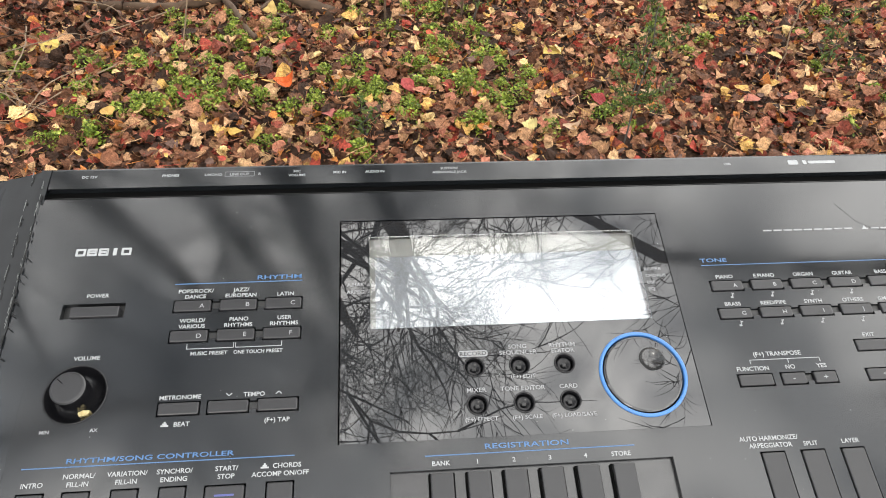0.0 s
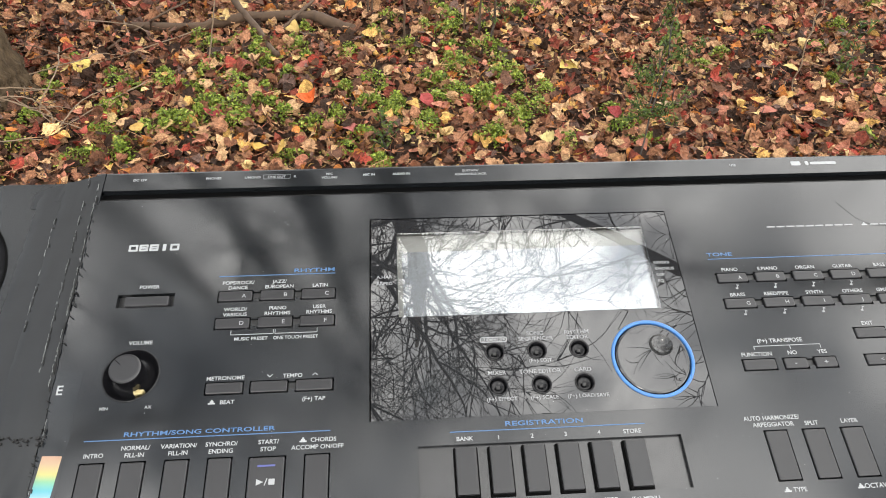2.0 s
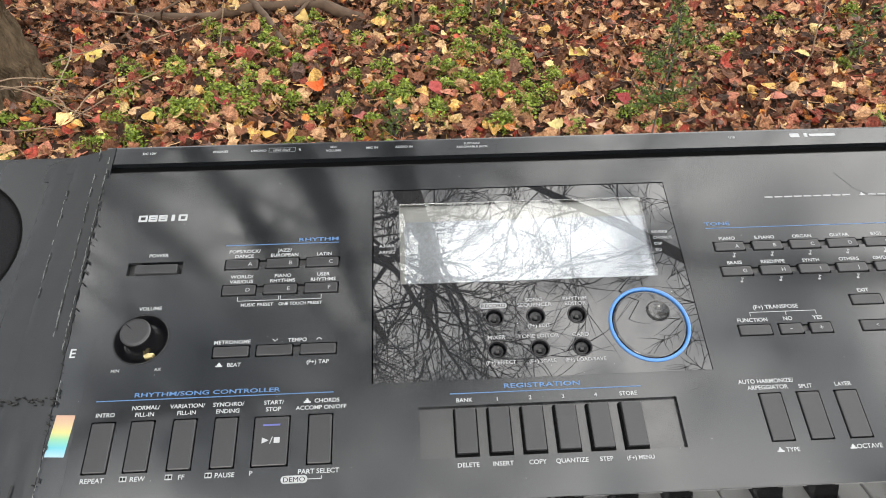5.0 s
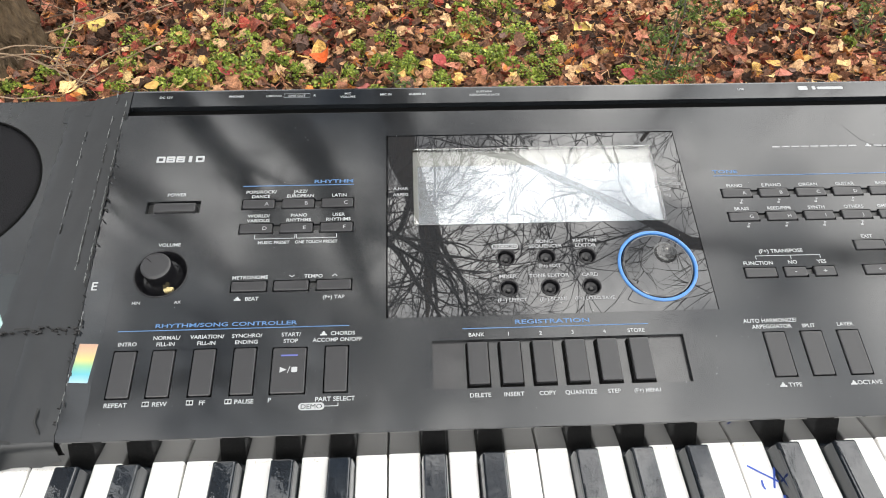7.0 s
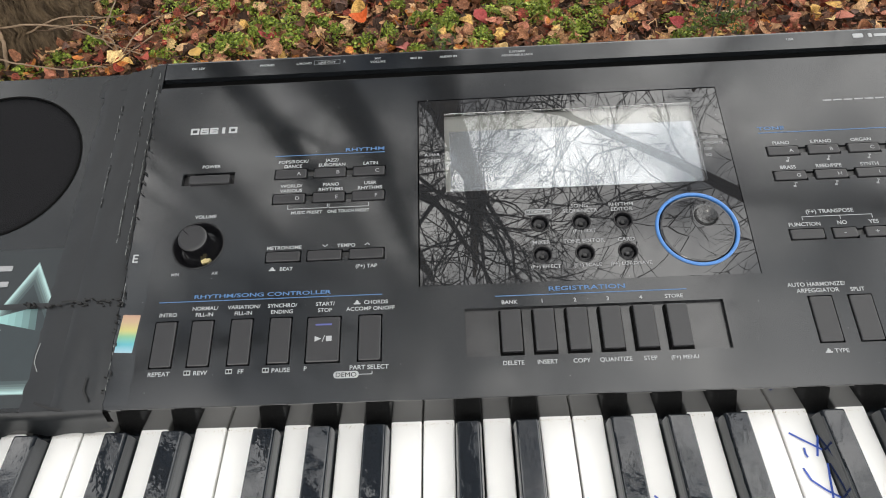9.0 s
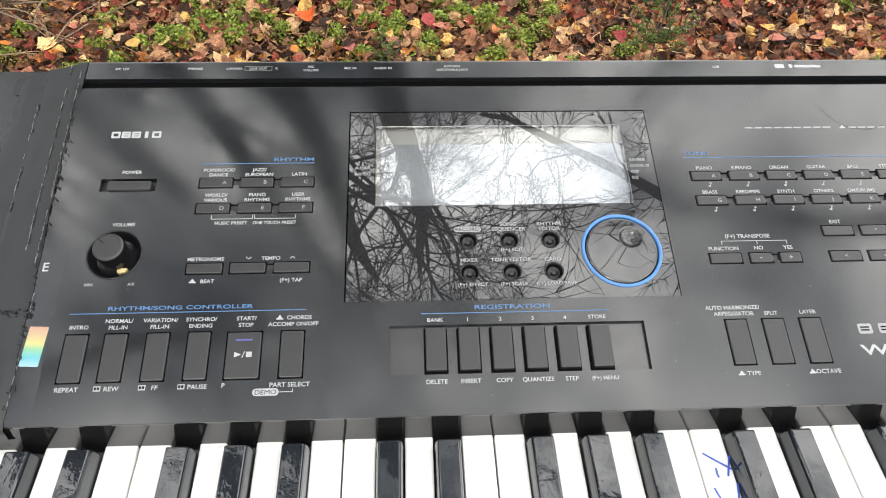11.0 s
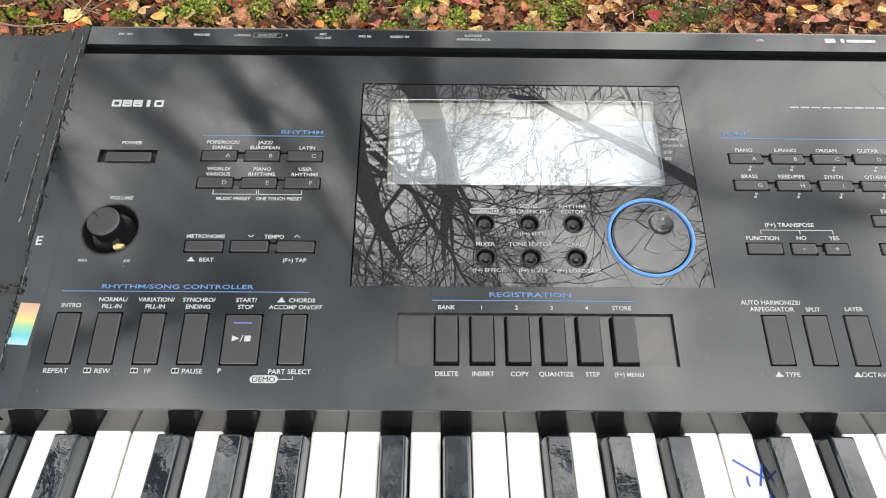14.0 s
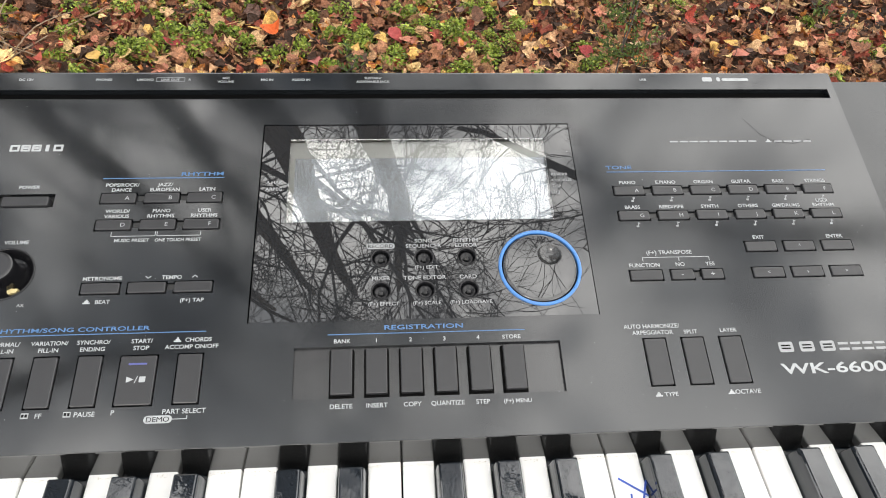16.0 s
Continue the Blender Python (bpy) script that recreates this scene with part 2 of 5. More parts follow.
def rings(bm, loops, cap_first=True, cap_last=True):
    """Joins loops of equal length into one skin."""
    vs = [[bm.verts.new(p) for p in loop] for loop in loops]
    n = len(vs[0])
    for a, b in zip(vs, vs[1:]):
        for i in range(n):
            bm.faces.new((a[i], a[(i + 1) % n], b[(i + 1) % n], b[i]))
    if cap_first:
        bm.faces.new(list(reversed(vs[0])))
    if cap_last:
        bm.faces.new(vs[-1])
    return vs


def slab(x0, x1, y0, y1, z0, z1, r=0.001, b=0.0004, seg=4, bm=None):
    """A rounded block with a bevelled top edge."""
    bm = bm or bmesh.new()
    o, i = outline(x0, x1, y0, y1, r, seg), outline(x0 + b, x1 - b, y0 + b, y1 - b, max(r - b, 1e-5), seg)
    m = outline(x0 + b * 0.3, x1 - b * 0.3, y0 + b * 0.3, y1 - b * 0.3, max(r - b * 0.3, 1e-5), seg)
    rings(bm, [[(*p, z0) for p in o], [(*p, z1 - b) for p in o], [(*p, z1 - b * 0.3) for p in m], [(*p, z1) for p in i]])
    return bm


def turned(profile, cx, cy, seg=40, bm=None, cap_first=True, cap_last=True):
    """A turned form from (radius, z) pairs, low to high."""
    bm = bm or bmesh.new()
    rings(bm, [[(cx + r * math.cos(math.tau * i / seg), cy + r * math.sin(math.tau * i / seg), z) for i in range(seg)] for r, z in profile], cap_first, cap_last)
    return bm


def plate(x0, x1, y0, y1, z0, z1, holes, discs=(), seg=36):
    """A plate with rectangular holes (x0, x1, y0, y1) and round ones (x, y, radius) right through it."""
    bm = bmesh.new()
    box = [(cx - r * 1.25, cx + r * 1.25, cy - r * 1.25, cy + r * 1.25) for cx, cy, r in discs]
    cuts = list(holes) + box
    xs = sorted({round(q, 6) for q in (x0, x1, *(q for h in cuts for q in h[:2]))})
    ys = sorted({round(q, 6) for q in (y0, y1, *(q for h in cuts for q in h[2:]))})
    made = {}

    def v(x, y, z):
        k = (round(x, 6), round(y, 6), z)
        if k not in made:
            made[k] = bm.verts.new((x, y, z))
        return made[k]

    def void(i, j):
        if not (0 <= i < len(xs) - 1 and 0 <= j < len(ys) - 1):
            return "out"
        mx, my = (xs[i] + xs[i + 1]) / 2, (ys[j] + ys[j + 1]) / 2
        if any(h[0] < mx < h[1] and h[2] < my < h[3] for h in box):
            return "disc"
        return "hole" if any(h[0] < mx < h[1] and h[2] < my < h[3] for h in holes) else ""

    for i in range(len(xs) - 1):
        for j in range(len(ys) - 1):
            if void(i, j):
                continue
            a, b, c, d = xs[i], xs[i + 1], ys[j], ys[j + 1]
            bm.faces.new((v(a, c, z1), v(b, c, z1), v(b, d, z1), v(a, d, z1)))
            for di, dj, p, q in ((-1, 0, (a, d), (a, c)), (1, 0, (b, c), (b, d)), (0, -1, (a, c), (b, c)), (0, 1, (b, d), (a, d))):
                if void(i + di, j + dj) in ("out", "hole"):
                    bm.faces.new((v(*p, z1), v(*p, z0), v(*q, z0), v(*q, z1)))
    for (cx, cy, r), h in zip(discs, box):
        rim = []
        for x in [x for x in xs if h[0] - 1e-6 <= x <= h[1] + 1e-6]:
            rim += [(x, h[2]), (x, h[3])]
        for y in [y for y in ys if h[2] + 1e-6 < y < h[3] - 1e-6]:
            rim += [(h[0], y), (h[1], y)]
        for k in range(seg):
            a = math.tau * k / seg
            m = max(abs(math.cos(a)), abs(math.sin(a)))
            p = (cx + r * 1.25 * math.cos(a) / m, cy + r * 1.25 * math.sin(a) / m)
            if all(math.hypot(p[0] - q[0], p[1] - q[1]) > r * 0.02 for q in rim):
                rim.append(p)
        rim = sorted({(round(x, 6), round(y, 6)) for x, y in rim}, key=lambda p: math.atan2(p[1] - cy, p[0] - cx))
        n = len(rim)
        circ = []
        for x, y in rim:
            d = math.hypot(x - cx, y - cy)
            circ.append((cx + (x - cx) / d * r, cy + (y - cy) / d * r))
        for k in range(n):
            p, q, s, t = rim[k], rim[(k + 1) % n], circ[(k + 1) % n], circ[k]
            bm.faces.new((v(*p, z1), v(*q, z1), v(*s, z1), v(*t, z1)))
            bm.faces.new((v(*t, z1), v(*s, z1), v(*s, z0), v(*t, z0)))
    return bm


def tube(bm, pts, radii, sides=6, wobble=0.0, rng=random):
    """A tapering limb along points."""
    loops = []
    for i, (p, r) in enumerate(zip(pts, radii)):
        d = (Vector(pts[min(i + 1, len(pts) - 1)]) - Vector(pts[max(i - 1, 0)])).normalized()
        u = d.cross(Vector((0.31, 0.87, 0.41))).normalized()
        w = d.cross(u)
        loops.append([Vector(p) + (u * math.cos(math.tau * k / sides) + w * math.sin(math.tau * k / sides)) * r * (1 + wobble * rng.uniform(-1, 1)) for k in range(sides)])
    rings(bm, loops)


def words(text, x, y, size, mat, parent, wide=1.0, align="LEFT", shear=0.0, name="printed_label", z=0.0, turn=0.0, bold=0.0):
    """Printed words; x, y is the foot of the first, middle or last letter."""
    cu = bpy.data.curves.new(name, "FONT")
    cu.body, cu.size, cu.align_x, cu.shear, cu.extrude, cu.offset = text, size, align, shear, 0.00004, bold
    cu.resolution_u = 3
    tmp = bpy.data.objects.new(name, cu)
    me = bpy.data.meshes.new_from_object(tmp)
    bpy.data.objects.remove(tmp)
    bpy.data.curves.remove(cu)
    me.materials.clear()
    me.materials.append(mat)
    ob = new(name, me)
    ob.parent = parent
    ob.matrix_basis = Matrix.Translation((x, y, z + 0.00012)) @ Matrix.Rotation(radians(turn), 4, "Z") @ Matrix.Diagonal((wide, 1, 1, 1))
    return ob


def bars(name, boxes, mat, parent, z=0.0, thick=0.00016, r=0.0002):
    bm = bmesh.new()
    for x0, x1, y0, y1 in boxes:
        slab(x0, x1, y0, y1, z - 0.0001, z + thick, r, 0.00003, 3, bm)
    return part(name, bm, mat, parent)


def ribbon(name, pts, width, mat, parent, z=0.0002):
    """A flat drawn stroke."""
    bm = bmesh.new()
    lo, hi = [], []
    for i, p in enumerate(pts):
        a, b = pts[max(i - 1, 0)], pts[min(i + 1, len(pts) - 1)]
        dx, dy = b[0] - a[0], b[1] - a[1]
        d = math.hypot(dx, dy) or 1
        nx, ny = -dy / d * width / 2, dx / d * width / 2
        zz = p[2] if len(p) > 2 else z
        lo.append(bm.verts.new((p[0] - nx, p[1] - ny, zz)))
        hi.append(bm.verts.new((p[0] + nx, p[1] + ny, zz)))
    for i in range(len(pts) - 1):
        bm.faces.new((lo[i], lo[i + 1], hi[i + 1], hi[i]))
    return part(name, bm, mat, parent)

# ---- ground ----
def rise(x, y):
    """The ground's height: almost level, with small humps."""
    far = min(1.0, max(0.0, 1.6 - 0.12 * math.hypot(x, y)))
    return far * (0.035 * noise.noise((x * 0.9, y * 0.9, 2.0)) + 0.012 * noise.noise((x * 4.1, y * 4.1, 5.0)))


def ground_sheet():
    far = [8, 14, 30, 80, 250]
    xs = [-v for v in reversed(far)] + [-5 + 0.1 * i for i in range(101)] + far
    ys = [-v for v in reversed(far)] + [-3 + 0.1 * i for i in range(91)] + far
    verts = [(x, y, rise(x, y)) for y in ys for x in xs]
    w = len(xs)
    faces = [(j * w + i, j * w + i + 1, (j + 1) * w + i + 1, (j + 1) * w + i) for j in range(len(ys) - 1) for i in range(w - 1)]
    g = raw("ground", verts, faces, M_SOIL, None, True)
    return tagged(g, "dark damp woodland soil under fallen autumn leaves", "ground", kind="structure")


ground_sheet()

# ---- the keyboard ----
board = new("electronic_keyboard")
board.matrix_basis = BOARD
tagged(board, "worn black electronic keyboard with piano keys and taped end", "keyboard")
X0, X1 = -0.157, 0.333          # the middle control panel
Y0, Y1 = -0.057, 0.1512
CX = 0.0885                     # the middle of the whole instrument
END0, END1 = CX - 0.592, CX + 0.592

RHYTHM = [(x, x + 0.0171, y, y + 0.0056) for y in (0.0661, 0.0505) for x in (-0.0784, -0.0570, -0.0358)]
TEMPO = [(x, x + 0.0175, 0.0161, 0.0216) for x in (-0.0789, -0.0576, -0.0360)]
CONTROL = [(x, x + 0.0103, -0.0376, -0.0146) for x in (-0.1302, -0.1120, -0.0926, -0.0734)] + [(-0.0549, -0.0390, -0.0377, -0.0151), (-0.0298, -0.0191, -0.0376, -0.0149)]
SOUND = [(0.1863 + 0.0211 * k, 0.2026 + 0.0211 * k, y, y + 0.0053) for y in (0.0670, 0.0515) for k in range(6)]
CURSOR = [(0.2500 + 0.0207 * k, 0.2663 + 0.0207 * k, y, y + 0.0055) for y in (0.0319, 0.0170) for k in range(3)]
FUNC = [(0.1862, 0.2027, 0.0168, 0.0222), (0.2072, 0.2189, 0.0168, 0.0222), (0.2231, 0.2342, 0.0168, 0.0222)]
SPLIT = [(0.1863 + 0.0187 * k, 0.1968 + 0.0187 * k, -0.0368, -0.0141) for k in range(3)]
POWER = (-0.1298, -0.1010, 0.0644, 0.0721)
RECESS = (0.0216, 0.1459, -0.0379, -0.0134)
SLOT = (-0.1527, 0.3284, 0.1328, 0.1396)
LCD = (0.0, 0.1667, 0.0, 0.1143)
VOLUME = (-0.1154, 0.0276, 0.0130)
GAP = 0.0006


def wide(b, g):
    return (b[0] - g, b[1] + g, b[2] - g, b[3] + g)


rect_holes = [wide(b, GAP) for b in RHYTHM + TEMPO + CONTROL + SOUND + CURSOR + FUNC + SPLIT] + [POWER, RECESS, SLOT, wide(LCD, 0.0007)]
for row in (RHYTHM[:3], RHYTHM[3:], TEMPO[1:], SOUND[:6], SOUND[6:], FUNC[1:]):
    rect_holes += [(row[k][1], row[k + 1][0], row[k][2] + 0.0012, row[k][3] - 0.0004) for k in range(len(row) - 1)]
part("top_panel", plate(X0, X1, Y0, Y1, -0.0042, 0.0, rect_holes, [VOLUME]), M_PANEL, board, "satin black control panel")
# black sheet under the panel, its colour standing in for shade in the gaps
part("gap_shade_sheet", slab(X0, X1, Y0 + 0.001, Y1 - 0.001, -0.0049, -0.0043, 0.001, 0.0001), M_GAP, board)
bars("slot_rail", [(SLOT[0], SLOT[1], 0.1356, 0.1359)], M_RECESS, board, -0.0036, 0.0004, 0.0001)
# rolled back edge of the ledge
bm = bmesh.new()
prof = [(0.1512, 0.0), (0.1524, -0.0004), (0.1532, -0.0014), (0.1535, -0.003), (0.1535, -0.05), (0.1512, -0.05)]
rings(bm, [[(x, y, z) for y, z in prof] for x in (X0, X1)])
part("back_edge", bm, M_CASE, board)

# case below, one profile along the whole length
bm = bmesh.new()
prof = [(0.150, -0.0055), (0.150, -0.085), (0.140, -0.09), (-0.205, -0.03), (-0.213, -0.02), (-0.2145, 0.022), (-0.211, 0.027), (-0.2075, 0.025), (-0.206, 0.004), (-0.056, -0.043), (-0.0555, -0.0055)]
rings(bm, [[(x, y, z) for y, z in prof] for x in (END0, END1)])
part("lower_case", bm, M_CASE, board)

# glossy lip under the panel's front edge, in which the keys mirror
bm = bmesh.new()
prof = [(-0.0566, -0.0002), (-0.0572, -0.0007), (-0.0574, -0.0016), (-0.0645, -0.0185), (-0.0640, -0.0200), (-0.0560, -0.0200)]
rings(bm, [[(x, y, z) for y, z in prof] for x in (END0 + 0.05, END1 - 0.05)])
part("front_lip", bm, M_LIP, board, "glossy black strip above the keys")

# speaker ends
for side in (-1, 1):
    cx = CX + side * 0.3275
    a, b = (END0, X0 - 0.0003) if side < 0 else (X1 + 0.0009, END1)
    part("end_panel", plate(a, b, Y0, 0.1405, -0.0060, -0.0012 if side < 0 else -0.0030, [], [(cx, 0.085, 0.0475)], 64), M_CASE, board)
    bm = bmesh.new()
    prof = [(0.1405, -0.0012 if side < 0 else -0.0030), (0.1418, -0.0035), (0.1425, -0.005), (0.1425, -0.05), (0.1405, -0.05)]
    rings(bm, [[(x, y, z) for y, z in prof] for x in (a, b)])
    part("end_back_edge", bm, M_CASE, board)
    g = part("speaker_grille", turned([(0.0474, -0.006), (0.0474, -0.0026), (0.0466, -0.0019), (0.04, -0.0014), (0.02, -0.0011), (0.001, -0.001)], cx, 0.085, 64), M_GRILLE, board, "round black speaker cloth", True)
    part("grille_rim", turned([(0.0482, -0.0014), (0.0482, -0.0007), (0.0472, -0.0007), (0.0472, -0.0014)], cx, 0.085, 64, None, False, False), M_GAP, board)


def button(name, b, top=0.0006, label="", r=0.0007, mat=None):
    return part(name, slab(*b, -0.0042, top, r, 0.0005), mat or M_BUTTON, board, label)


for row in (RHYTHM[:3], RHYTHM[3:], TEMPO[1:], SOUND[:6], SOUND[6:], FUNC[1:]):
    for a, b in zip(row, row[1:]):
        part("button_link", slab(a[1] + 0.0002, b[0] - 0.0002, a[2] + 0.0008, a[3] - 0.0006, -0.0042, -0.0012, 0.0003, 0.0002), M_RECESS, board)
for b in RHYTHM:
    button("rhythm_button", b)
for b in TEMPO:
    button("tempo_button", b)
for b in SOUND:
    button("tone_button", b)
for b in CURSOR:
    button("cursor_button", b)
for b in FUNC:
    button("function_button", b)
for b in SPLIT:
    button("split_button", b)
for b in CONTROL:
    button("controller_button", b, 0.0006)
button("power_button", (-0.1254, -0.1032, 0.0646, 0.0700), 0.0014)
part("power_well", slab(POWER[0], POWER[1], POWER[2], POWER[3], -0.0044, -0.0032, 0.0005, 0.0001), M_RECESS, board)
part("registration_well", slab(RECESS[0], RECESS[1], RECESS[2], RECESS[3], -0.0044, -0.0022, 0.0005, 0.0001), M_WELL, board)
BANK = [0.0386 + 0.01588 * k for k in range(6)]
for x in BANK:
    k = button("registration_button", (x, x + 0.0098, -0.0364, -0.0152), 0.0016, "", 0.0006)
    part("button_skirt", slab(x - 0.0008, x + 0.0106, -0.0378, -0.0147, -0.0035, -0.0008, 0.0008, 0.0004), M_GAP, k)

# volume knob
well = part("knob_well", turned([(0.0119, -0.0045), (0.0119, -0.0042), (0.0116, -0.0046), (0.0115, -0.0120), (0.001, -0.0120)], VOLUME[0], VOLUME[1], 48, None, False, True), M_GAP, board)
part("knob_collar", turned([(0.0137, -0.0002), (0.0137, 0.0003), (0.0133, 0.0006), (0.0129, 0.0003), (0.0120, -0.0012), (0.0103, -0.0037), (0.0099, -0.0041), (0.0070, -0.0041)], VOLUME[0], VOLUME[1], 48, None, False, False), M_HOLLOW, board, "sloping bowl round the volume knob", True)
knob = part("volume_knob", turned([(0.0074, -0.012), (0.0075, 0.0070), (0.0074, 0.0082), (0.0069, 0.0088), (0.0061, 0.0090), (0.0010, 0.0090)], VOLUME[0], VOLUME[1], 48), M_BUTTON, board, "round black volume knob with a pointer line")
# the knob's sides take a darker black in place of their shadow
knob.data.materials.append(M_HOLLOW)
for f in knob.data.polygons:
    f.material_index = 1 if f.normal.z < 0.3 else 0
ribbon("pointer_line", [(VOLUME[0] - 0.0050, VOLUME[1] + 0.0042), (VOLUME[0] - 0.0022, VOLUME[1] + 0.0018)], 0.0004, M_GAP, knob, 0.0091)
bm = bmesh.new()
for k in range(9):
    a, r = k * 2.4, 0.0006 * math.sqrt(k)
    slab(VOLUME[0] + 0.0030 + 1.3 * r * math.cos(a), VOLUME[0] + 0.0044 + 1.3 * r * math.cos(a), VOLUME[1] - 0.0082 + 0.7 * r * math.sin(a), VOLUME[1] - 0.0070 + 0.7 * r * math.sin(a), -0.0041, -0.0030 + 0.0001 * k, 0.0003, 0.0002, 2, bm)
crumb = part("leaf_crumb", bm, material("yellow_crumb", (0.58, 0.48, 0.24), 0.8, vary=0.3, scale=600), None)
crumb.matrix_basis = BOARD
tagged(crumb, "small yellow leaf crumb beside the volume knob", "leaf crumb")

# display cover
WINDOW = (0.0142, 0.1520, 0.0534, 0.1050)
SIX = [(x, y, 0.0042) for y in (0.0322, 0.0143) for x in (0.0618, 0.0832, 0.1046)]
DIAL = (0.1410, 0.0254, 0.0208)
cover = part("display_cover", plate(*LCD, -0.0042, -0.0001, [WINDOW], SIX + [DIAL]), M_GLOSS, board, "high-gloss black display cover mirroring bare trees")
# greyer sheet stands in for recess shading along the window's top and left
part("display_edge_shade", slab(WINDOW[0] - 0.001, WINDOW[1] + 0.001, WINDOW[2] - 0.001, WINDOW[3] + 0.001, -0.0045, -0.0036, 0.0003, 0.0001), M_LCD_EDGE, cover)
part("display_screen", slab(0.0168, WINDOW[1], WINDOW[2], 0.0943, -0.0036, -0.0033, 0.0003, 0.0001), M_LCD, cover, "pale unlit liquid crystal screen")
M_PANE = material("clear_pane", (1, 1, 1), 0.0, ior=1.65)
M_PANE.node_tree.nodes["Principled BSDF"].inputs["Transmission Weight"].default_value = 1.0
pane = part("window_pane", slab(*wide(WINDOW, -0.00002), -0.0010, -0.0001, 0.0001, 0.00002), M_PANE, cover)
pane.visible_shadow = False
for x, y, r in SIX:
    k = part("round_button", turned([(0.0040, -0.0044), (0.0040, -0.0026), (0.0034, -0.0018), (0.0026, -0.0016), (0.0021, -0.0022), (0.0009, -0.0024)], x, y, 24), M_HOLLOW, cover, "", True)
    part("button_pip", slab(x - 0.0009, x + 0.0009, y - 0.0012, y + 0.0004, -0.003, -0.0016, 0.0003, 0.0002), M_RECESS, k)
    part("button_rim", turned([(0.0042, -0.0042), (0.0047, -0.0002), (0.0050, 0.0003), (0.0047, 0.0004), (0.0042, 0.0001), (0.0040, -0.003)], x, y, 32, None, False, False), M_HOLLOW, k, "", True)
# jog dial with a finger hollow
cx, cy, cr = DIAL
bm = bmesh.new()
grid = []
for i in range(1, 61):
    r = 0.0186 * i / 60
    row = []
    for k in range(180):
        a = math.tau * k / 180
        x, y = cx + r * math.cos(a), cy + r * math.sin(a)
        q = math.hypot(x - 0.1464, y - 0.0323) / 0.0060
        z = 0.0006 - 0.0005 * max(0.0, (r - 0.0176) / 0.0010) ** 2 - (0.0034 * (1 - q * q) ** 0.75 if q < 1 else 0.0)
        row.append((x, y, z))
    grid.append(row)
rings(bm, grid, True, False)
for f in bm.faces:
    c = f.calc_center_median()
    f.material_index = 1 if math.hypot(c.x - 0.1464, c.y - 0.0323) < 0.0060 else 0
dial = part("jog_dial", bm, M_GLOSS, cover, "glossy black jog dial with a finger hollow", True)
dial.data.materials.append(M_WELL)
part("dial_ring", turned([(0.0209, -0.003), (0.0209, 0.0003), (0.0206, 0.0007), (0.0195, 0.0007), (0.0192, 0.0003), (0.0192, -0.003)], cx, cy, 72, None, False, False), M_RING, dial, "bright blue ring", True)
part("dial_groove", turned([(0.0193, -0.0042), (0.0193, -0.0012), (0.0180, -0.0012)], cx, cy, 72, None, True, False), M_GAP, dial)

# ---- printing ----
M_FAINT = material("grey_print", (0.24, 0.245, 0.25), 0.4, vary=0.2, scale=300)
S = 0.0028


def mid(t, x, y, size=S, mat=M_PRINT, wide_by=1.05, bold=0.000035):
    return words(t, x, y, size, mat, board, wide_by, "CENTER", bold=bold)


# maker's mark as five plain shapes
for k in range(5):
    x = -0.1296 + 0.00545 * k
    bm = bmesh.new()
    w, h, y, t = (0.0018 if k == 3 else 0.0048), 0.0042, 0.0984, 0.0011
    if k == 3:
        x += 0.0015
        slab(x, x + w, y, y + h, -0.0001, 0.00016, 0.0002, 0.00003, 3, bm)
    else:
        slab(x, x + w, y, y + t, -0.0001, 0.00016, 0.0004, 0.00003, 3, bm)
        slab(x, x + w, y + h - t, y + h, -0.0001, 0.00016, 0.0004, 0.00003, 3, bm)
        slab(x, x + t, y + 0.0002, y + h - 0.0002, -0.0001, 0.00015, 0.0002, 0.00003, 3, bm)
        if k != 3:
            slab(x + w - t, x + w, y + 0.0002, y + h - 0.0002, -0.0001, 0.00015, 0.0002, 0.00003, 3, bm)
        if k in (1, 2):
            slab(x, x + w, y + 0.0016, y + 0.0027, -0.0001, 0.00015, 0.0002, 0.00003, 3, bm)
    part("maker_mark", bm, M_PRINT, board)

mid("POWER", -0.1146, 0.0752)
mid("VOLUME", -0.1136, 0.0435)
mid("MIN", -0.1250, 0.0104, 0.0022, M_FAINT)
mid("AX", -0.1046, 0.0104, 0.0022, M_FAINT)
for b, (up, lo) in zip(RHYTHM, (("POPS/ROCK/", "DANCE"), ("JAZZ/", "EUROPEAN"), ("", "LATIN"), ("WORLD/", "VARIOUS"), ("PIANO", "RHYTHMS"), ("USER", "RHYTHMS"))):
    x = (b[0] + b[1]) / 2
    mid(lo, x + 0.0008, b[3] + 0.0013)
    if up:
        mid(up, x + 0.0008, b[3] + 0.0043)
for b, t in zip(RHYTHM, "ABCDEF"):
    words(t, b[1] - 0.0052, b[2] + 0.0016, 0.0031, M_PRINT, board, 1.1, z=0.0006)
words("RHYTHM", -0.0188, 0.0823, 0.0031, M_BLUE, board, 1.75, "RIGHT", 0.0, bold=0.00004)
bars("heading_rule", [(-0.0795, -0.0187, 0.0808, 0.0812)], M_BLUE, board)
bars("bracket", [(-0.0702, -0.0699, 0.0470, 0.0494), (-0.0702, -0.0489, 0.0468, 0.0471), (-0.0491, -0.0488, 0.0470, 0.0494)], M_PRINT, board)
bars("bracket", [(-0.0482, -0.0479, 0.0470, 0.0494), (-0.0482, -0.0270, 0.0468, 0.0471), (-0.0272, -0.0269, 0.0470, 0.0494)], M_PRINT, board)
mid("MUSIC PRESET", -0.0598, 0.0437, 0.0025)
mid("ONE TOUCH PRESET", -0.0376, 0.0437, 0.0025, wide_by=0.95)
mid("METRONOME", -0.0700, 0.0231)
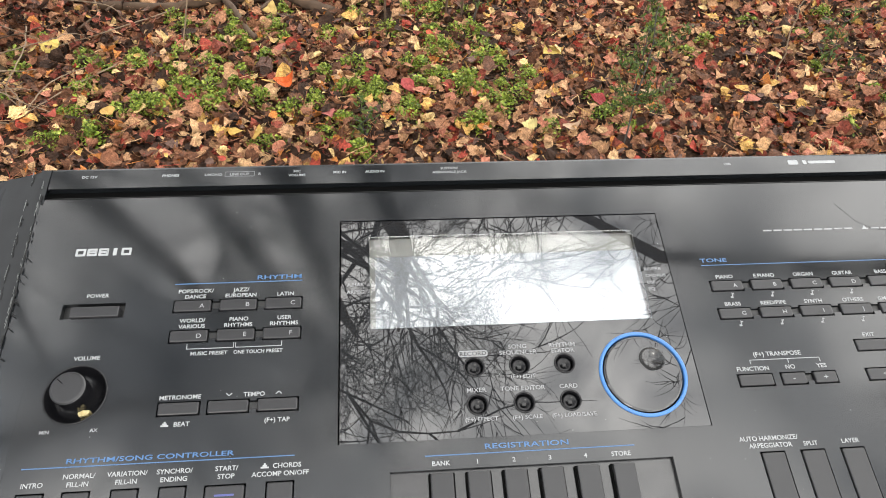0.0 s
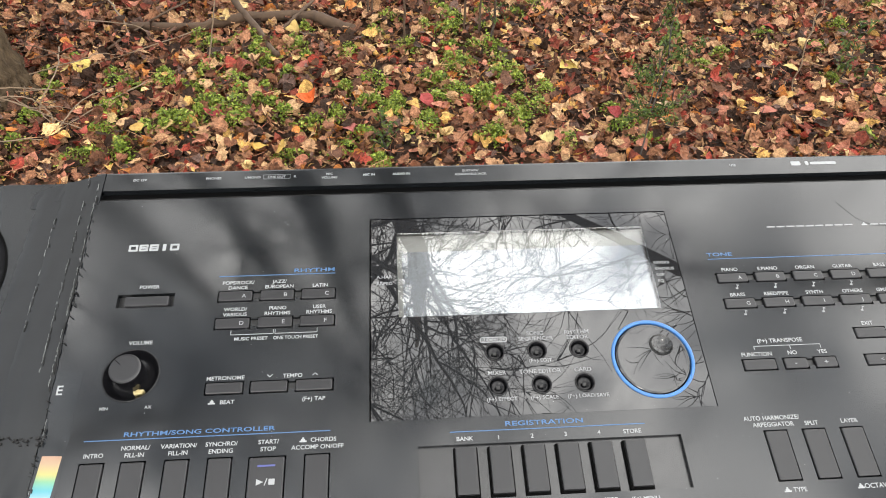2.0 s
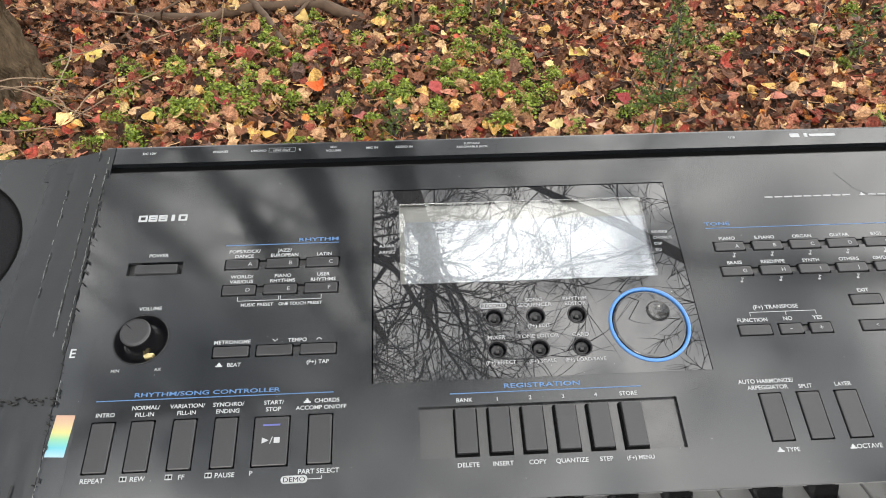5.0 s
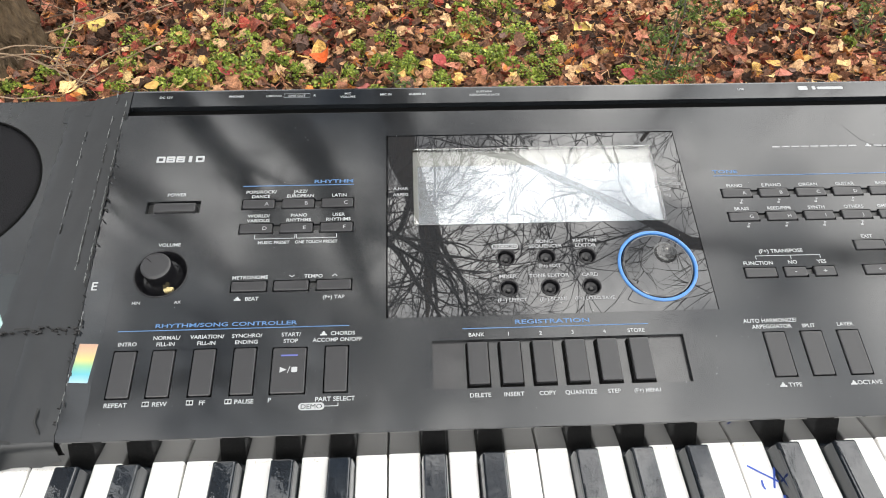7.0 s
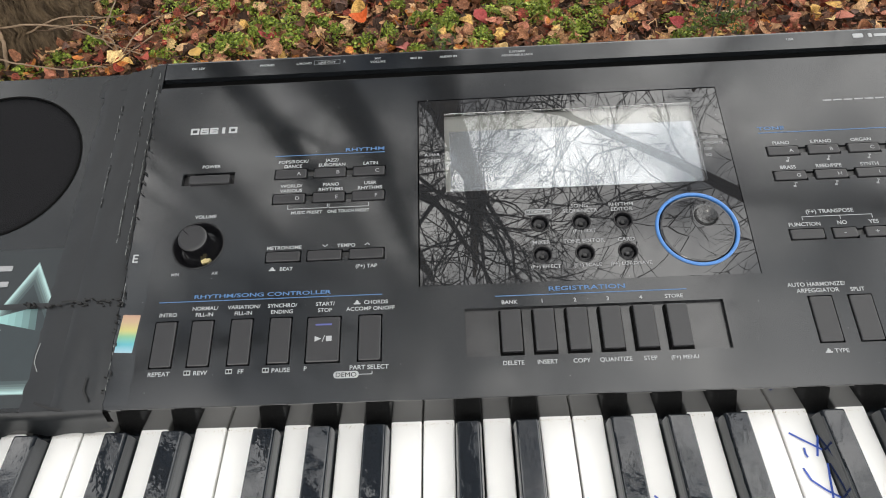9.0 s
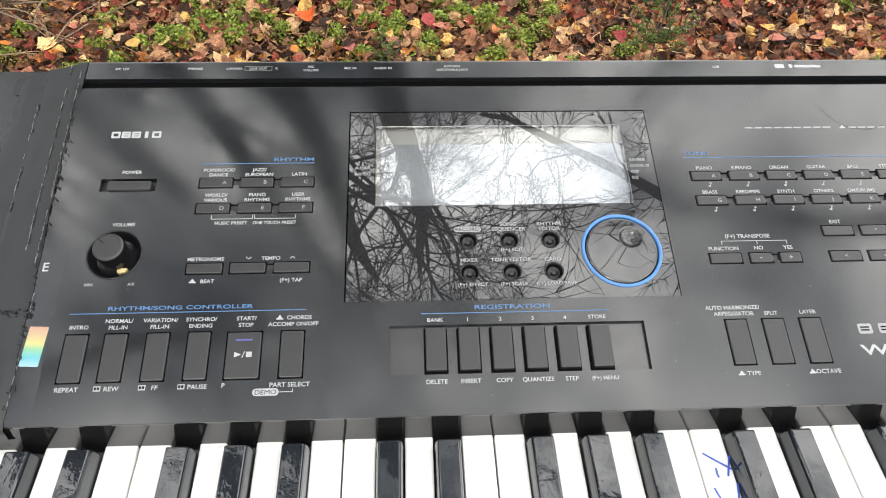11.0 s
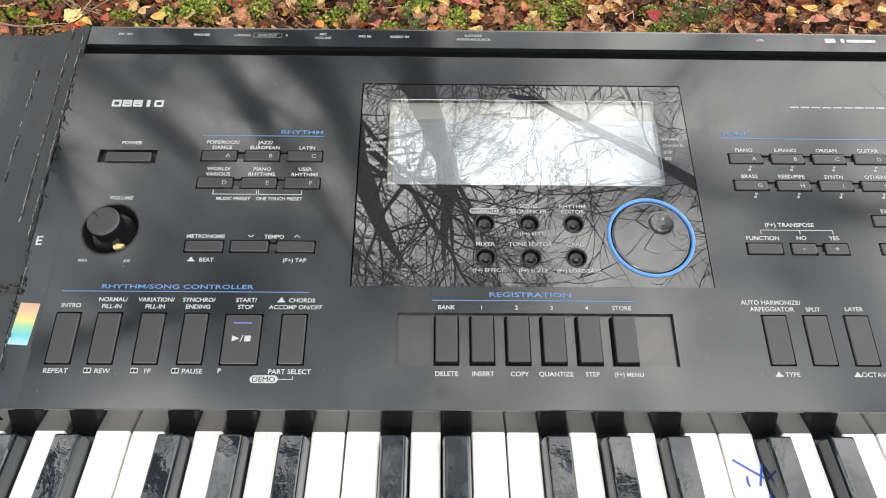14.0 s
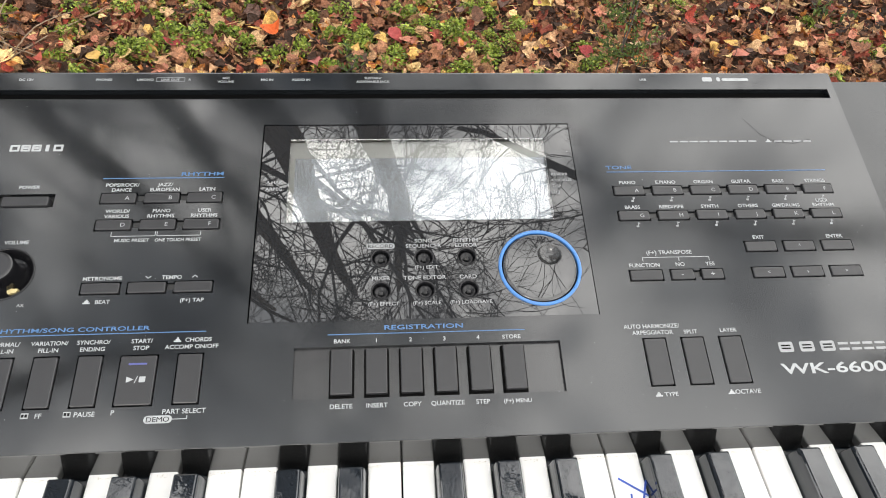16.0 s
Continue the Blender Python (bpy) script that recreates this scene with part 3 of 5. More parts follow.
mid("TEMPO", -0.0378, 0.0231)
for x, up in ((-0.0488, -1), (-0.0270, 1)):
    ribbon("tempo_arrow", [(x - 0.0013, 0.0243 - up * 0.0006), (x, 0.0243 + up * 0.0006), (x + 0.0013, 0.0243 - up * 0.0006)], 0.0004, M_PRINT, board)
mid("BEAT", -0.0680, 0.0110)
mid("(F+) TAP", -0.0272, 0.0110)


def up_icon(x, y):
    bars("press_icon", [(x - 0.0017, x + 0.0017, y, y + 0.0007), (x - 0.0009, x + 0.0009, y + 0.0006, y + 0.0015), (x - 0.0004, x + 0.0004, y + 0.0014, y + 0.0022)], M_PRINT, board)


up_icon(-0.0752, 0.0111)
words("RHYTHM/SONG CONTROLLER", -0.1135, -0.0026, 0.0029, M_BLUE, board, 1.72, "LEFT", 0.0, bold=0.00004)
bars("heading_rule", [(-0.1308, -0.0188, -0.0042, -0.0038)], M_BLUE, board)
for b, (up, lo, below) in zip(CONTROL, (("", "INTRO", "REPEAT"), ("NORMAL/", "FILL-IN", "REW"), ("VARIATION/", "FILL-IN", "FF"), ("SYNCHRO/", "ENDING", "PAUSE"), ("START/", "STOP", ""), ("CHORDS", "ACCOMP ON/OFF", "PART SELECT"))):
    x = (b[0] + b[1]) / 2
    mid(lo, x, -0.0122 if lo != "INTRO" else -0.0118)
    if up:
        mid(up, x + (0.0026 if up == "CHORDS" else 0), -0.0089)
    if below:
        mid(below, x + (0.0018 if below in ("REW", "PAUSE", "FF") else 0.0), -0.0419, 0.0030)
up_icon(-0.0312, -0.0089)
mid("P", -0.0548, -0.0416, 0.0030)
for x in (-0.1114, -0.0913, -0.0737):
    bars("transport_icon", [(x - 0.0016, x + 0.0016, -0.0419, -0.0395)], M_PRINT, board)
    for k in (-1, 1):
        ribbon("transport_mark", [(x + k * 0.0007 - 0.0005, -0.0407), (x + k * 0.0007 + 0.0005, -0.0407)], 0.0013, M_GAP, board, 0.0003)
bars("demo_plate", [(-0.0412, -0.0292, -0.0459, -0.0425)], M_PRINT, board, 0, 0.00016, 0.0016)
words("DEMO", -0.0352, -0.0453, 0.0031, M_GAP, board, 1.15, "CENTER", z=0.0001)
bars("bracket", [(-0.0292, -0.0228, -0.0444, -0.0441), (-0.0231, -0.0228, -0.0443, -0.0428)], M_PRINT, board)
sx, sy = -0.0470, -0.0262
bm = bmesh.new()
vs = [bm.verts.new(p) for p in ((sx - 0.0040, sy - 0.0014, 0.00076), (sx - 0.0008, sy, 0.00076), (sx - 0.0040, sy + 0.0014, 0.00076))]
bm.faces.new(vs)
part("play_mark", bm, M_PRINT, board)
ribbon("slash_mark", [(sx - 0.0003, sy - 0.0016), (sx + 0.0008, sy + 0.0016)], 0.0004, M_PRINT, board, 0.00076)
bars("stop_mark", [(sx + 0.0015, sx + 0.0042, sy - 0.0013, sy + 0.0013)], M_PRINT, board, 0.0006)
bars("beat_lamp", [(sx - 0.0040, sx + 0.0040, -0.0194, -0.0186)], M_LED, board, 0.0006)

words("REGISTRATION", 0.0628, -0.0057, 0.0032, M_BLUE, board, 1.72, "LEFT", 0.0, bold=0.00004)
bars("heading_rule", [(0.0368, 0.1296, -0.0077, -0.0073)], M_BLUE, board)
for x, up, lo in zip(BANK, ("BANK", "1", "2", "3", "4", "STORE"), ("DELETE", "INSERT", "COPY", "QUANTIZE", "STEP", "(F+) MENU")):
    mid(up, x + 0.0049, -0.0118)
    mid(lo, x + 0.0049, -0.0424, 0.0029 if lo != "(F+) MENU" else 0.0026)

words("TONE", 0.1842, 0.0836, 0.0031, M_BLUE, board, 1.72, "LEFT", 0.0, bold=0.00004)
bars("heading_rule", [(0.1842, 0.3085, 0.0816, 0.0820)], M_BLUE, board)
for b, t, up in zip(SOUND, ("PIANO", "E.PIANO", "ORGAN", "GUITAR", "BASS", "STRINGS", "BRASS", "REED/PIPE", "SYNTH", "OTHERS", "GM/DRUMS", "RHYTHM"), ("",) * 10 + ("", "USER")):
    x = (b[0] + b[1]) / 2
    mid(t, x, b[3] + 0.0016, 0.0029)
    if up:
        mid(up, x, b[3] + 0.0043, 0.0029)
for b, t in zip(SOUND, "ABCDEFGHIJKL"):
    words(t, b[1] - 0.0052, b[2] + 0.0014, 0.0030, M_PRINT, board, 1.1, z=0.0006)
for b in SOUND:
    x, y = (b[0] + b[1]) / 2 + 0.0012, b[2] - 0.0034
    bars("note_mark", [(x, x + 0.0004, y - 0.0004, y + 0.0021), (x - 0.0010, x + 0.0004, y - 0.0009, y + 0.0001), (x, x + 0.0013, y + 0.0012, y + 0.0018)], M_FAINT, board)
bars("small_print", [(0.2238 + 0.0057 * k, 0.2286 + 0.0057 * k, 0.1013, 0.1022) for k in range(9)], M_FAINT, board)
up_icon(0.2812, 0.1010)
bars("small_print", [(0.2845 + 0.0057 * k, 0.2893 + 0.0057 * k, 0.1011, 0.1020) for k in range(4)], M_FAINT, board)
mid("FUNCTION", 0.1944, 0.0241, 0.0030)
mid("NO", 0.2130, 0.0243, 0.0030)
mid("YES", 0.2287, 0.0243, 0.0030)
mid("(F+) TRANSPOSE", 0.2086, 0.0312, 0.0031)
bars("bracket", [(0.1940, 0.2290, 0.0293, 0.0296), (0.1940, 0.1943, 0.0273, 0.0295), (0.2128, 0.2131, 0.0273, 0.0295), (0.2287, 0.2290, 0.0273, 0.0295)], M_PRINT, board)
words("-", 0.2128, 0.0183, 0.0040, M_PRINT, board, 1.1, "CENTER", z=0.0006)
words("+", 0.2286, 0.0181, 0.0038, M_PRINT, board, 1.1, "CENTER", z=0.0006)
mid("EXIT", 0.2582, 0.0391, 0.0029)
mid("ENTER", 0.2996, 0.0391, 0.0029)
for b, t in zip(CURSOR[1:], ("^", "", "<", "v", ">")):
    if t:
        words(t, (b[0] + b[1]) / 2, b[2] + 0.0017, 0.0028, M_PRINT, board, 1.0, "CENTER", z=0.0006)
mid("AUTO HARMONIZE/", 0.1915, -0.0087, 0.0030, wide_by=1.0)
mid("ARPEGGIATOR", 0.1915, -0.0119, 0.0030, wide_by=1.0)
mid("SPLIT", 0.2102, -0.0119)
mid("LAYER", 0.2290, -0.0116)
up_icon(0.1886, -0.0421)
mid("TYPE", 0.1945, -0.0421)
up_icon(0.2232, -0.0421)
mid("OCTAVE", 0.2310, -0.0421, 0.0030)
for x in (0.2520, 0.2625, 0.2730):
    bars("format_badge", [(x, x + 0.0072, -0.0228, -0.0176)], M_FAINT, board, 0, 0.00016, 0.0010)
    bars("badge_mark", [(x + 0.0012, x + 0.0058, -0.0213, -0.0206), (x + 0.0012, x + 0.0058, -0.0198, -0.0191)], M_GAP, board, 0.0001)
bars("small_print", [(0.2820 + 0.0062 * k, 0.2872 + 0.0062 * k, y, y + 0.0012) for y in (-0.0198, -0.0226) for k in range(5)], M_FAINT, board)
words("WK-6600", 0.2505, -0.0335, 0.0072, M_PRINT, board, 1.80, bold=0.00012)

# jacks along the back ledge
for t, x in (("DC 12V", -0.1317), ("PHONES", -0.0902), ("MIC IN", -0.0011), ("AUDIO IN", 0.0179), ("USB", 0.2169)):
    mid(t, x, 0.1461, 0.0022)
mid("L/MONO", -0.0680, 0.1461, 0.0022, M_FAINT)
mid("R", -0.0438, 0.1461, 0.0022, M_FAINT)
bars("line_out_plate", [(-0.0620, -0.0465, 0.1455, 0.1456), (-0.0620, -0.0465, 0.1485, 0.1486), (-0.0620, -0.0619, 0.1455, 0.1486), (-0.0466, -0.0465, 0.1455, 0.1486)], M_PRINT, board, 0, 0.0001, 0.0001)
mid("LINE OUT", -0.0543, 0.1461, 0.0022, M_FAINT)
mid("MIC", -0.0239, 0.1473, 0.0022, M_FAINT)
mid("VOLUME", -0.0239, 0.1447, 0.0022, M_FAINT)
mid("SUSTAIN/", 0.0585, 0.1473, 0.0022, M_FAINT)
mid("ASSIGNABLE JACK", 0.0585, 0.1447, 0.0022, M_FAINT)
bars("format_badge", [(0.2530, 0.2590, 0.1455, 0.1487)], M_PRINT, board, 0, 0.00016, 0.0008)
bars("format_badge", [(0.2618, 0.2640, 0.1456, 0.1486)], M_PRINT, board, 0, 0.00016, 0.0008)
bars("write_protect_plate", [(0.2650, 0.2815, 0.1460, 0.1480)], M_PRINT, board, 0, 0.00016, 0.0009)

# printing on the display cover


def cov(t, x, y, size=0.0029, align="CENTER"):
    return words(t, x, y, size, M_FAINT, cover, 1.1, align, bold=0.00002)


bars("record_plate", [(0.0548, 0.0688, 0.0373, 0.0403)], M_FAINT, cover, 0, 0.00016, 0.0014)
words("RECORD", 0.0618, 0.0378, 0.0028, M_GAP, cover, 1.15, "CENTER", z=0.0001)
cov("SONG", 0.0832, 0.0405)
cov("SEQUENCER", 0.0832, 0.0376)
cov("RHYTHM", 0.1046, 0.0405)
cov("EDITOR", 0.1046, 0.0376)
cov("(F+) EDIT", 0.0842, 0.0258, 0.0026)
cov("MIXER", 0.0618, 0.0200)
cov("TONE EDITOR", 0.0832, 0.0200)
cov("CARD", 0.1046, 0.0200)
cov("(F+) EFFECT", 0.0630, 0.0066, 0.0026)
cov("(F+) SCALE", 0.0838, 0.0066, 0.0026)
cov("(F+) LOAD/SAVE", 0.1052, 0.0066, 0.0026)
cov("A.HAR", 0.0072, 0.0765, 0.0026)
cov("ARPEG", 0.0072, 0.0725, 0.0026)
for k, t in enumerate(("REVERB", "CHORUS", "DSP", "EQ")):
    cov(t, 0.1535, 0.0800 - 0.0038 * k, 0.0024, "LEFT")

# ---- piano keys ----
KEY_SLOPE = 14.6
PITCH = 0.0235
KEYBED = Matrix.Translation((0, -0.0642, -0.0158)) @ Matrix.Rotation(radians(-KEY_SLOPE), 4, "X")
C_EDGE = -0.0005
# notch on the left and right of C D E F G A B
NOTCH = ((0, 0.0080), (0.0047, 0.0049), (0.0080, 0), (0, 0.0086), (0.0040, 0.0066), (0.0064, 0.0042), (0.0082, 0))
LONG, BACK = 0.145, 0.006


def white_mesh(n):
    left, right = (max(v, 0.0001) for v in NOTCH[n])
    w, sh = PITCH - 0.0007, -0.096

    def shape(i):
        l, r = left + i, w - right - i
        return [(i, -LONG + i), (w - i, -LONG + i), (w - i, sh - i), (r, sh - i), (r, BACK), (l, BACK), (l, sh - i), (i, sh - i)]
    bm = bmesh.new()
    rings(bm, [[(*p, -0.018) for p in shape(0)], [(*p, -0.0008) for p in shape(0)], [(*p, -0.0002) for p in shape(0.0003)], [(*p, 0) for p in shape(0.0009)]])
    me = bpy.data.meshes.new("white_key")
    bm.normal_update()
    bm.to_mesh(me)
    bm.free()
    me.materials.append(M_WHITE)
    return me


def black_mesh():
    bm = bmesh.new()

    def ring(half, front, z, back=BACK):
        return [(p[0], p[1], z) for p in outline(-half, half, front, back, 0.0008, 3)]
    rear = -0.0046
    rings(bm, [ring(0.0063, -0.0945, -0.016), ring(0.0063, -0.0945, -0.004), ring(0.0063, -0.0945, -0.0038, rear + 0.0015), ring(0.0062, -0.0943, 0.0010, rear + 0.0008), ring(0.0059, -0.0934, 0.0050, rear + 0.0004),
               ring(0.0055, -0.0924, 0.0082, rear), ring(0.0051, -0.0916, 0.0095, rear - 0.0003), ring(0.0047, -0.0908, 0.0101, rear - 0.0007), ring(0.0042, -0.0893, 0.0103, rear - 0.0013)])
    me = bpy.data.meshes.new("black_key")
    bm.normal_update()
    bm.to_mesh(me)
    bm.free()
    me.materials.append(M_BLACK)
    return me


whites, black = [white_mesh(n) for n in range(7)], black_mesh()
rng = random.Random(4)
for i in range(-19, 26):
    n = i % 7
    k = new("white_key", whites[n])
    k.parent = board
    k.matrix_basis = KEYBED @ Matrix.Translation((C_EDGE + PITCH * i + 0.00035, 0, rng.uniform(-0.0003, 0.0002)))
    if n in (0, 1, 3, 4, 5) and i < 25:
        k = new("black_key", black)
        k.parent = board
        off = {0: -0.0018, 1: 0.0016, 3: -0.0024, 4: -0.0001, 5: 0.0021}[n]
        k.matrix_basis = KEYBED @ Matrix.Translation((C_EDGE + PITCH * (i + 1) + off, 0, rng.uniform(-0.0003, 0.0002)))


# marker strokes on some of the white keys
def strokes(key, lines, name="marker_mark", ink=M_INK):
    x = C_EDGE + PITCH * key
    bm = bmesh.new()
    for line in lines:
        pts = []
        for (ax, ay), (bx, by) in zip(line, line[1:]):
            pts += [(ax + (bx - ax) * s / 4, ay + (by - ay) * s / 4) for s in range(4)]
        pts.append(line[-1])
        prev = None
        for j, p in enumerate(pts):
            a, b = pts[max(j - 1, 0)], pts[min(j + 1, len(pts) - 1)]
            dx, dy = b[0] - a[0], b[1] - a[1]
            d = math.hypot(dx, dy) or 1
            nx, ny = -dy / d * 0.00047, dx / d * 0.00047
            cur = (bm.verts.new((x + p[0] - nx, p[1] - ny, 0.0003)), bm.verts.new((x + p[0] + nx, p[1] + ny, 0.0003)))
            if prev:
                bm.faces.new((prev[0], cur[0], cur[1], prev[1]))
            prev = cur
    ob = part(name, bm, ink, board, "blue marker strokes on a white key")
    ob.matrix_basis = KEYBED


strokes(7, [[(0.003, -0.0114), (0.0087, -0.0155), (0.015, -0.0199)], [(0.0155, -0.0128), (0.0136, -0.0178), (0.0118, -0.0229)], [(0.0073, -0.0187), (0.007, -0.0216), (0.0075, -0.0233)],
            [(0.0037, -0.028), (0.0053, -0.0336), (0.0098, -0.0379), (0.0149, -0.0415)], [(0.015, -0.0262), (0.0133, -0.0339), (0.011, -0.0451)], [(0.0079, -0.052), (0.0098, -0.0559), (0.015, -0.0598)],
            [(0.0116, -0.0514), (0.0111, -0.0564), (0.0106, -0.0618)], [(0.0062, -0.0682), (0.0079, -0.0718), (0.0097, -0.0747)], [(0.0135, -0.0682), (0.0127, -0.072), (0.012, -0.0748)]])
strokes(4, [[(0.007, -0.0383), (0.0106, -0.0421), (0.0133, -0.0495), (0.015, -0.0527)], [(0.0052, -0.0459), (0.0093, -0.0458), (0.0136, -0.0435)], [(0.0052, -0.0467), (0.0091, -0.0515), (0.0149, -0.056)], [(0.0104, -0.0494), (0.0155, -0.0476)]])
M_FADED = material("faded_cyan_ink", (0.42, 0.62, 0.68), 0.5, vary=0.2, scale=400)
strokes(3, [[(0.0010, -0.0511), (0.0047, -0.0492), (0.0075, -0.0481)]])
strokes(3, [[(0.0016, -0.0383), (0.006, -0.0419), (0.0099, -0.0452)], [(0.0018, -0.0458), (0.0067, -0.0449), (0.0105, -0.0450)], [(0.0030, -0.0420), (0.0070, -0.0440), (0.0100, -0.0446)], [(0.0075, -0.0481), (0.0095, -0.0473), (0.0110, -0.0460)]], ink=M_FADED)

# grime along the backs of the white keys
rg = random.Random(5)
bm = bmesh.new()
for _ in range(1500):
    x, y, s = rg.uniform(-0.26, 0.42), -0.0006 - abs(rg.gauss(0, 0.0009)), rg.uniform(0.00005, 0.00016)
    if any(abs(x - (C_EDGE + PITCH * (i + 1))) < 0.0085 for i in range(-19, 25) if i % 7 not in (2, 6)):
        continue
    bm.faces.new([bm.verts.new((x + s * math.cos(a) * 1.8, y + s * math.sin(a), 0.0004)) for a in (0.2, 1.3, 2.6, 3.9, 5.2)])
ob = part("key_grime", bm, M_GRIME, board, "brown grime along the key backs")
tagged(ob, kind="stuff").matrix_basis = KEYBED

# ---- taped end, stickers ----
def tape_strip(x_left, x_right, y0, y1, z, name, rows=40, cols=8, ragged=0.0006, seed=1):
    rg = random.Random(seed)
    verts, faces = [], []
    for j in range(rows + 1):
        y = y0 + (y1 - y0) * j / rows
        a = x_left(y) + rg.uniform(-1, 1) * ragged
        b = x_right(y) + rg.uniform(-1, 1) * ragged
        for i in range(cols + 1):
            x = a + (b - a) * i / cols
            edge = 0.0 if i in (0, cols) else 1.0
            h = z + edge * (0.0003 + 0.0006 * abs(noise.noise((x * 90, y * 22, seed * 3.1))) + 0.0003 * noise.noise((x * 260, y * 60, seed)))
            verts.append((x, y, h))
    w = cols + 1
    for j in range(rows):
        for i in range(cols):
            faces.append((j * w + i, j * w + i + 1, (j + 1) * w + i + 1, (j + 1) * w + i))
    return raw(name, verts, faces, M_TAPE, board, True)


t = tape_strip(lambda y: -0.1735 + 0.01 * y, lambda y: -0.1488 - 0.028 * (y + 0.057), -0.0575, 0.1462, 0.0004, "tape_strip", 60, 10, 0.0004, 2)
tagged(t, "black cloth tape with lifted edges")
tape_strip(lambda y: -0.1880 + 0.02 * y, lambda y: -0.1665 + 0.005 * y, -0.0570, 0.1410, -0.0004, "tape_strip", 60, 8, 0.0007, 3)
tape_strip(lambda y: -0.50, lambda y: -0.158, -0.0045, -0.0015, -0.0006, "tape_seam", 4, 60, 0.0006, 4)
# folded back corner of the tape, slanting over the step
verts, faces = [], []
COLS = 16
for i in range(COLS + 1):
    s = i / COLS
    x, back = -0.1885 + 0.0370 * s, 0.1405 + 0.0120 * s ** 0.85
    top = -0.0005 + 0.0008 * s
    for y, z in ((0.1290, top - 0.0004), (0.1340, top + 0.0002), (0.1340 + (back - 0.134) * 0.55, top + 0.0003 + 0.0004 * noise.noise((x * 300, 1.0, 4.0))), (back - 0.0007, top + 0.0002), (back, top - 0.0007), (back + 0.0006, -0.008)):
        verts.append((x, y, z))
for i in range(COLS):
    for j in range(5):
        k = i * 6 + j
        faces.append((k, k + 6, k + 7, k + 1))
raw("tape_fold", verts, faces, M_TAPE, board)
# tape drawn down over the lip at the speaker end
verts, faces = [], []
LAP = ((-0.0562, 0.0011), (-0.0582, 0.0004), (-0.0602, -0.0050), (-0.0630, -0.0115), (-0.0660, -0.0172))
for i in range(61):
    x = -0.345 + 0.1965 * i / 60
    for j, (y, z) in enumerate(LAP):
        pull = 1 - (0.25 + 0.3 * noise.noise((x * 70, 3.0, 1.0))) * (j / 4)
        y2 = -0.0562 + (y + 0.0562) * pull
        z2 = 0.0011 + (z - 0.0011) * pull
        verts.append((x + 0.0012 * noise.noise((x * 200, j * 1.7, 2.0)), y2 - 0.0006 - 0.0008 * abs(noise.noise((x * 120, j * 0.9, 7.0))), z2))
for i in range(60):
    for j in range(4):
        k = i * 5 + j
        faces.append((k, k + 1, k + 6, k + 5))
tagged(raw("tape_flap", verts, faces, M_TAPE, board, True), "creased black tape folded over the front edge")
rg = random.Random(7)
for x, y0, y1, n in ((-0.1530, 0.02, 0.145, 30), (-0.1590, 0.03, 0.15, 26), (-0.1720, 0.05, 0.12, 10), (-0.1500, -0.05, 0.01, 5)):
    bm = bmesh.new()
    for _ in range(n * 2):
        y = rg.uniform(y0, y1)
        l, xx = rg.uniform(0.0006, 0.0042), x - 0.028 * (y - 0.06) * 0.4 + rg.uniform(-0.0003, 0.0003)
        slab(xx, xx + rg.uniform(0.00005, 0.00010), y, y + l, 0.0009, 0.0012, 0.00003, 0.00002, 2, bm)
    tagged(part("glue_line", bm, M_GLUE, board, "white dried glue along the tape"), kind="stuff")
    bm = bmesh.new()
    for _ in range(n):
        y = rg.uniform(y0, y1)
        xx = x - 0.028 * (y - 0.06) * 0.4 + 0.0006 + rg.uniform(-0.0003, 0.0003)
        slab(xx, xx + rg.uniform(0.0002, 0.0004), y, y + rg.uniform(0.0008, 0.005), 0.0006, 0.0014, 0.00005, 0.00003, 2, bm)
    tagged(part("stitch_line", bm, M_TORN, board, "dark worn seam along the tape"), kind="stuff")
bm = bmesh.new()
for _ in range(70):
    along = rg.random()
    if along < 0.6:
        x, y = -0.200 + rg.random() * 0.05, -0.003 + rg.gauss(0, 0.0012)
    else:
        x, y = -0.1508 + rg.gauss(0, 0.0004), rg.uniform(-0.05, 0.10)
    s = rg.uniform(0.0006, 0.0020) if along < 0.6 else rg.uniform(0.0004, 0.0010)
    slab(x, x + s, y, y + s * rg.uniform(0.3, 0.8), 0.0, 0.0016 + rg.random() * 0.0008, 0.0002, 0.0001, 2, bm)
tagged(part("torn_tape", bm, M_TORN, board, "torn black shreds of tape"), kind="stuff")
words("E", -0.1474, 0.0190, 0.0066, M_PRINT, board, 1.0, "CENTER", name="sticker_letter", bold=0.0001)

# remains of a clear film between the tape and the buttons
M_FILM = material("clear_worn_film", (0.0115, 0.0138, 0.0162), 0.14, vary=0.35, scale=70, rough_vary=0.06, spec=0.8)
bm = bmesh.new()
film_rng = random.Random(17)
left = [(-0.1505 - 0.0010 * math.sin(9 * k), -0.0555 + 0.0865 * k / 24) for k in range(25)]
right = [(-0.1375 - 0.0006 * k / 24 + film_rng.uniform(-0.0004, 0.0004), -0.0555 + 0.0865 * k / 24) for k in range(25)]
rings(bm, [[(x, y, z) for x, y in left + right[::-1]] for z in (0.00002, 0.00014)])
part("clear_film", bm, M_FILM, board, "worn clear film with a ragged edge")

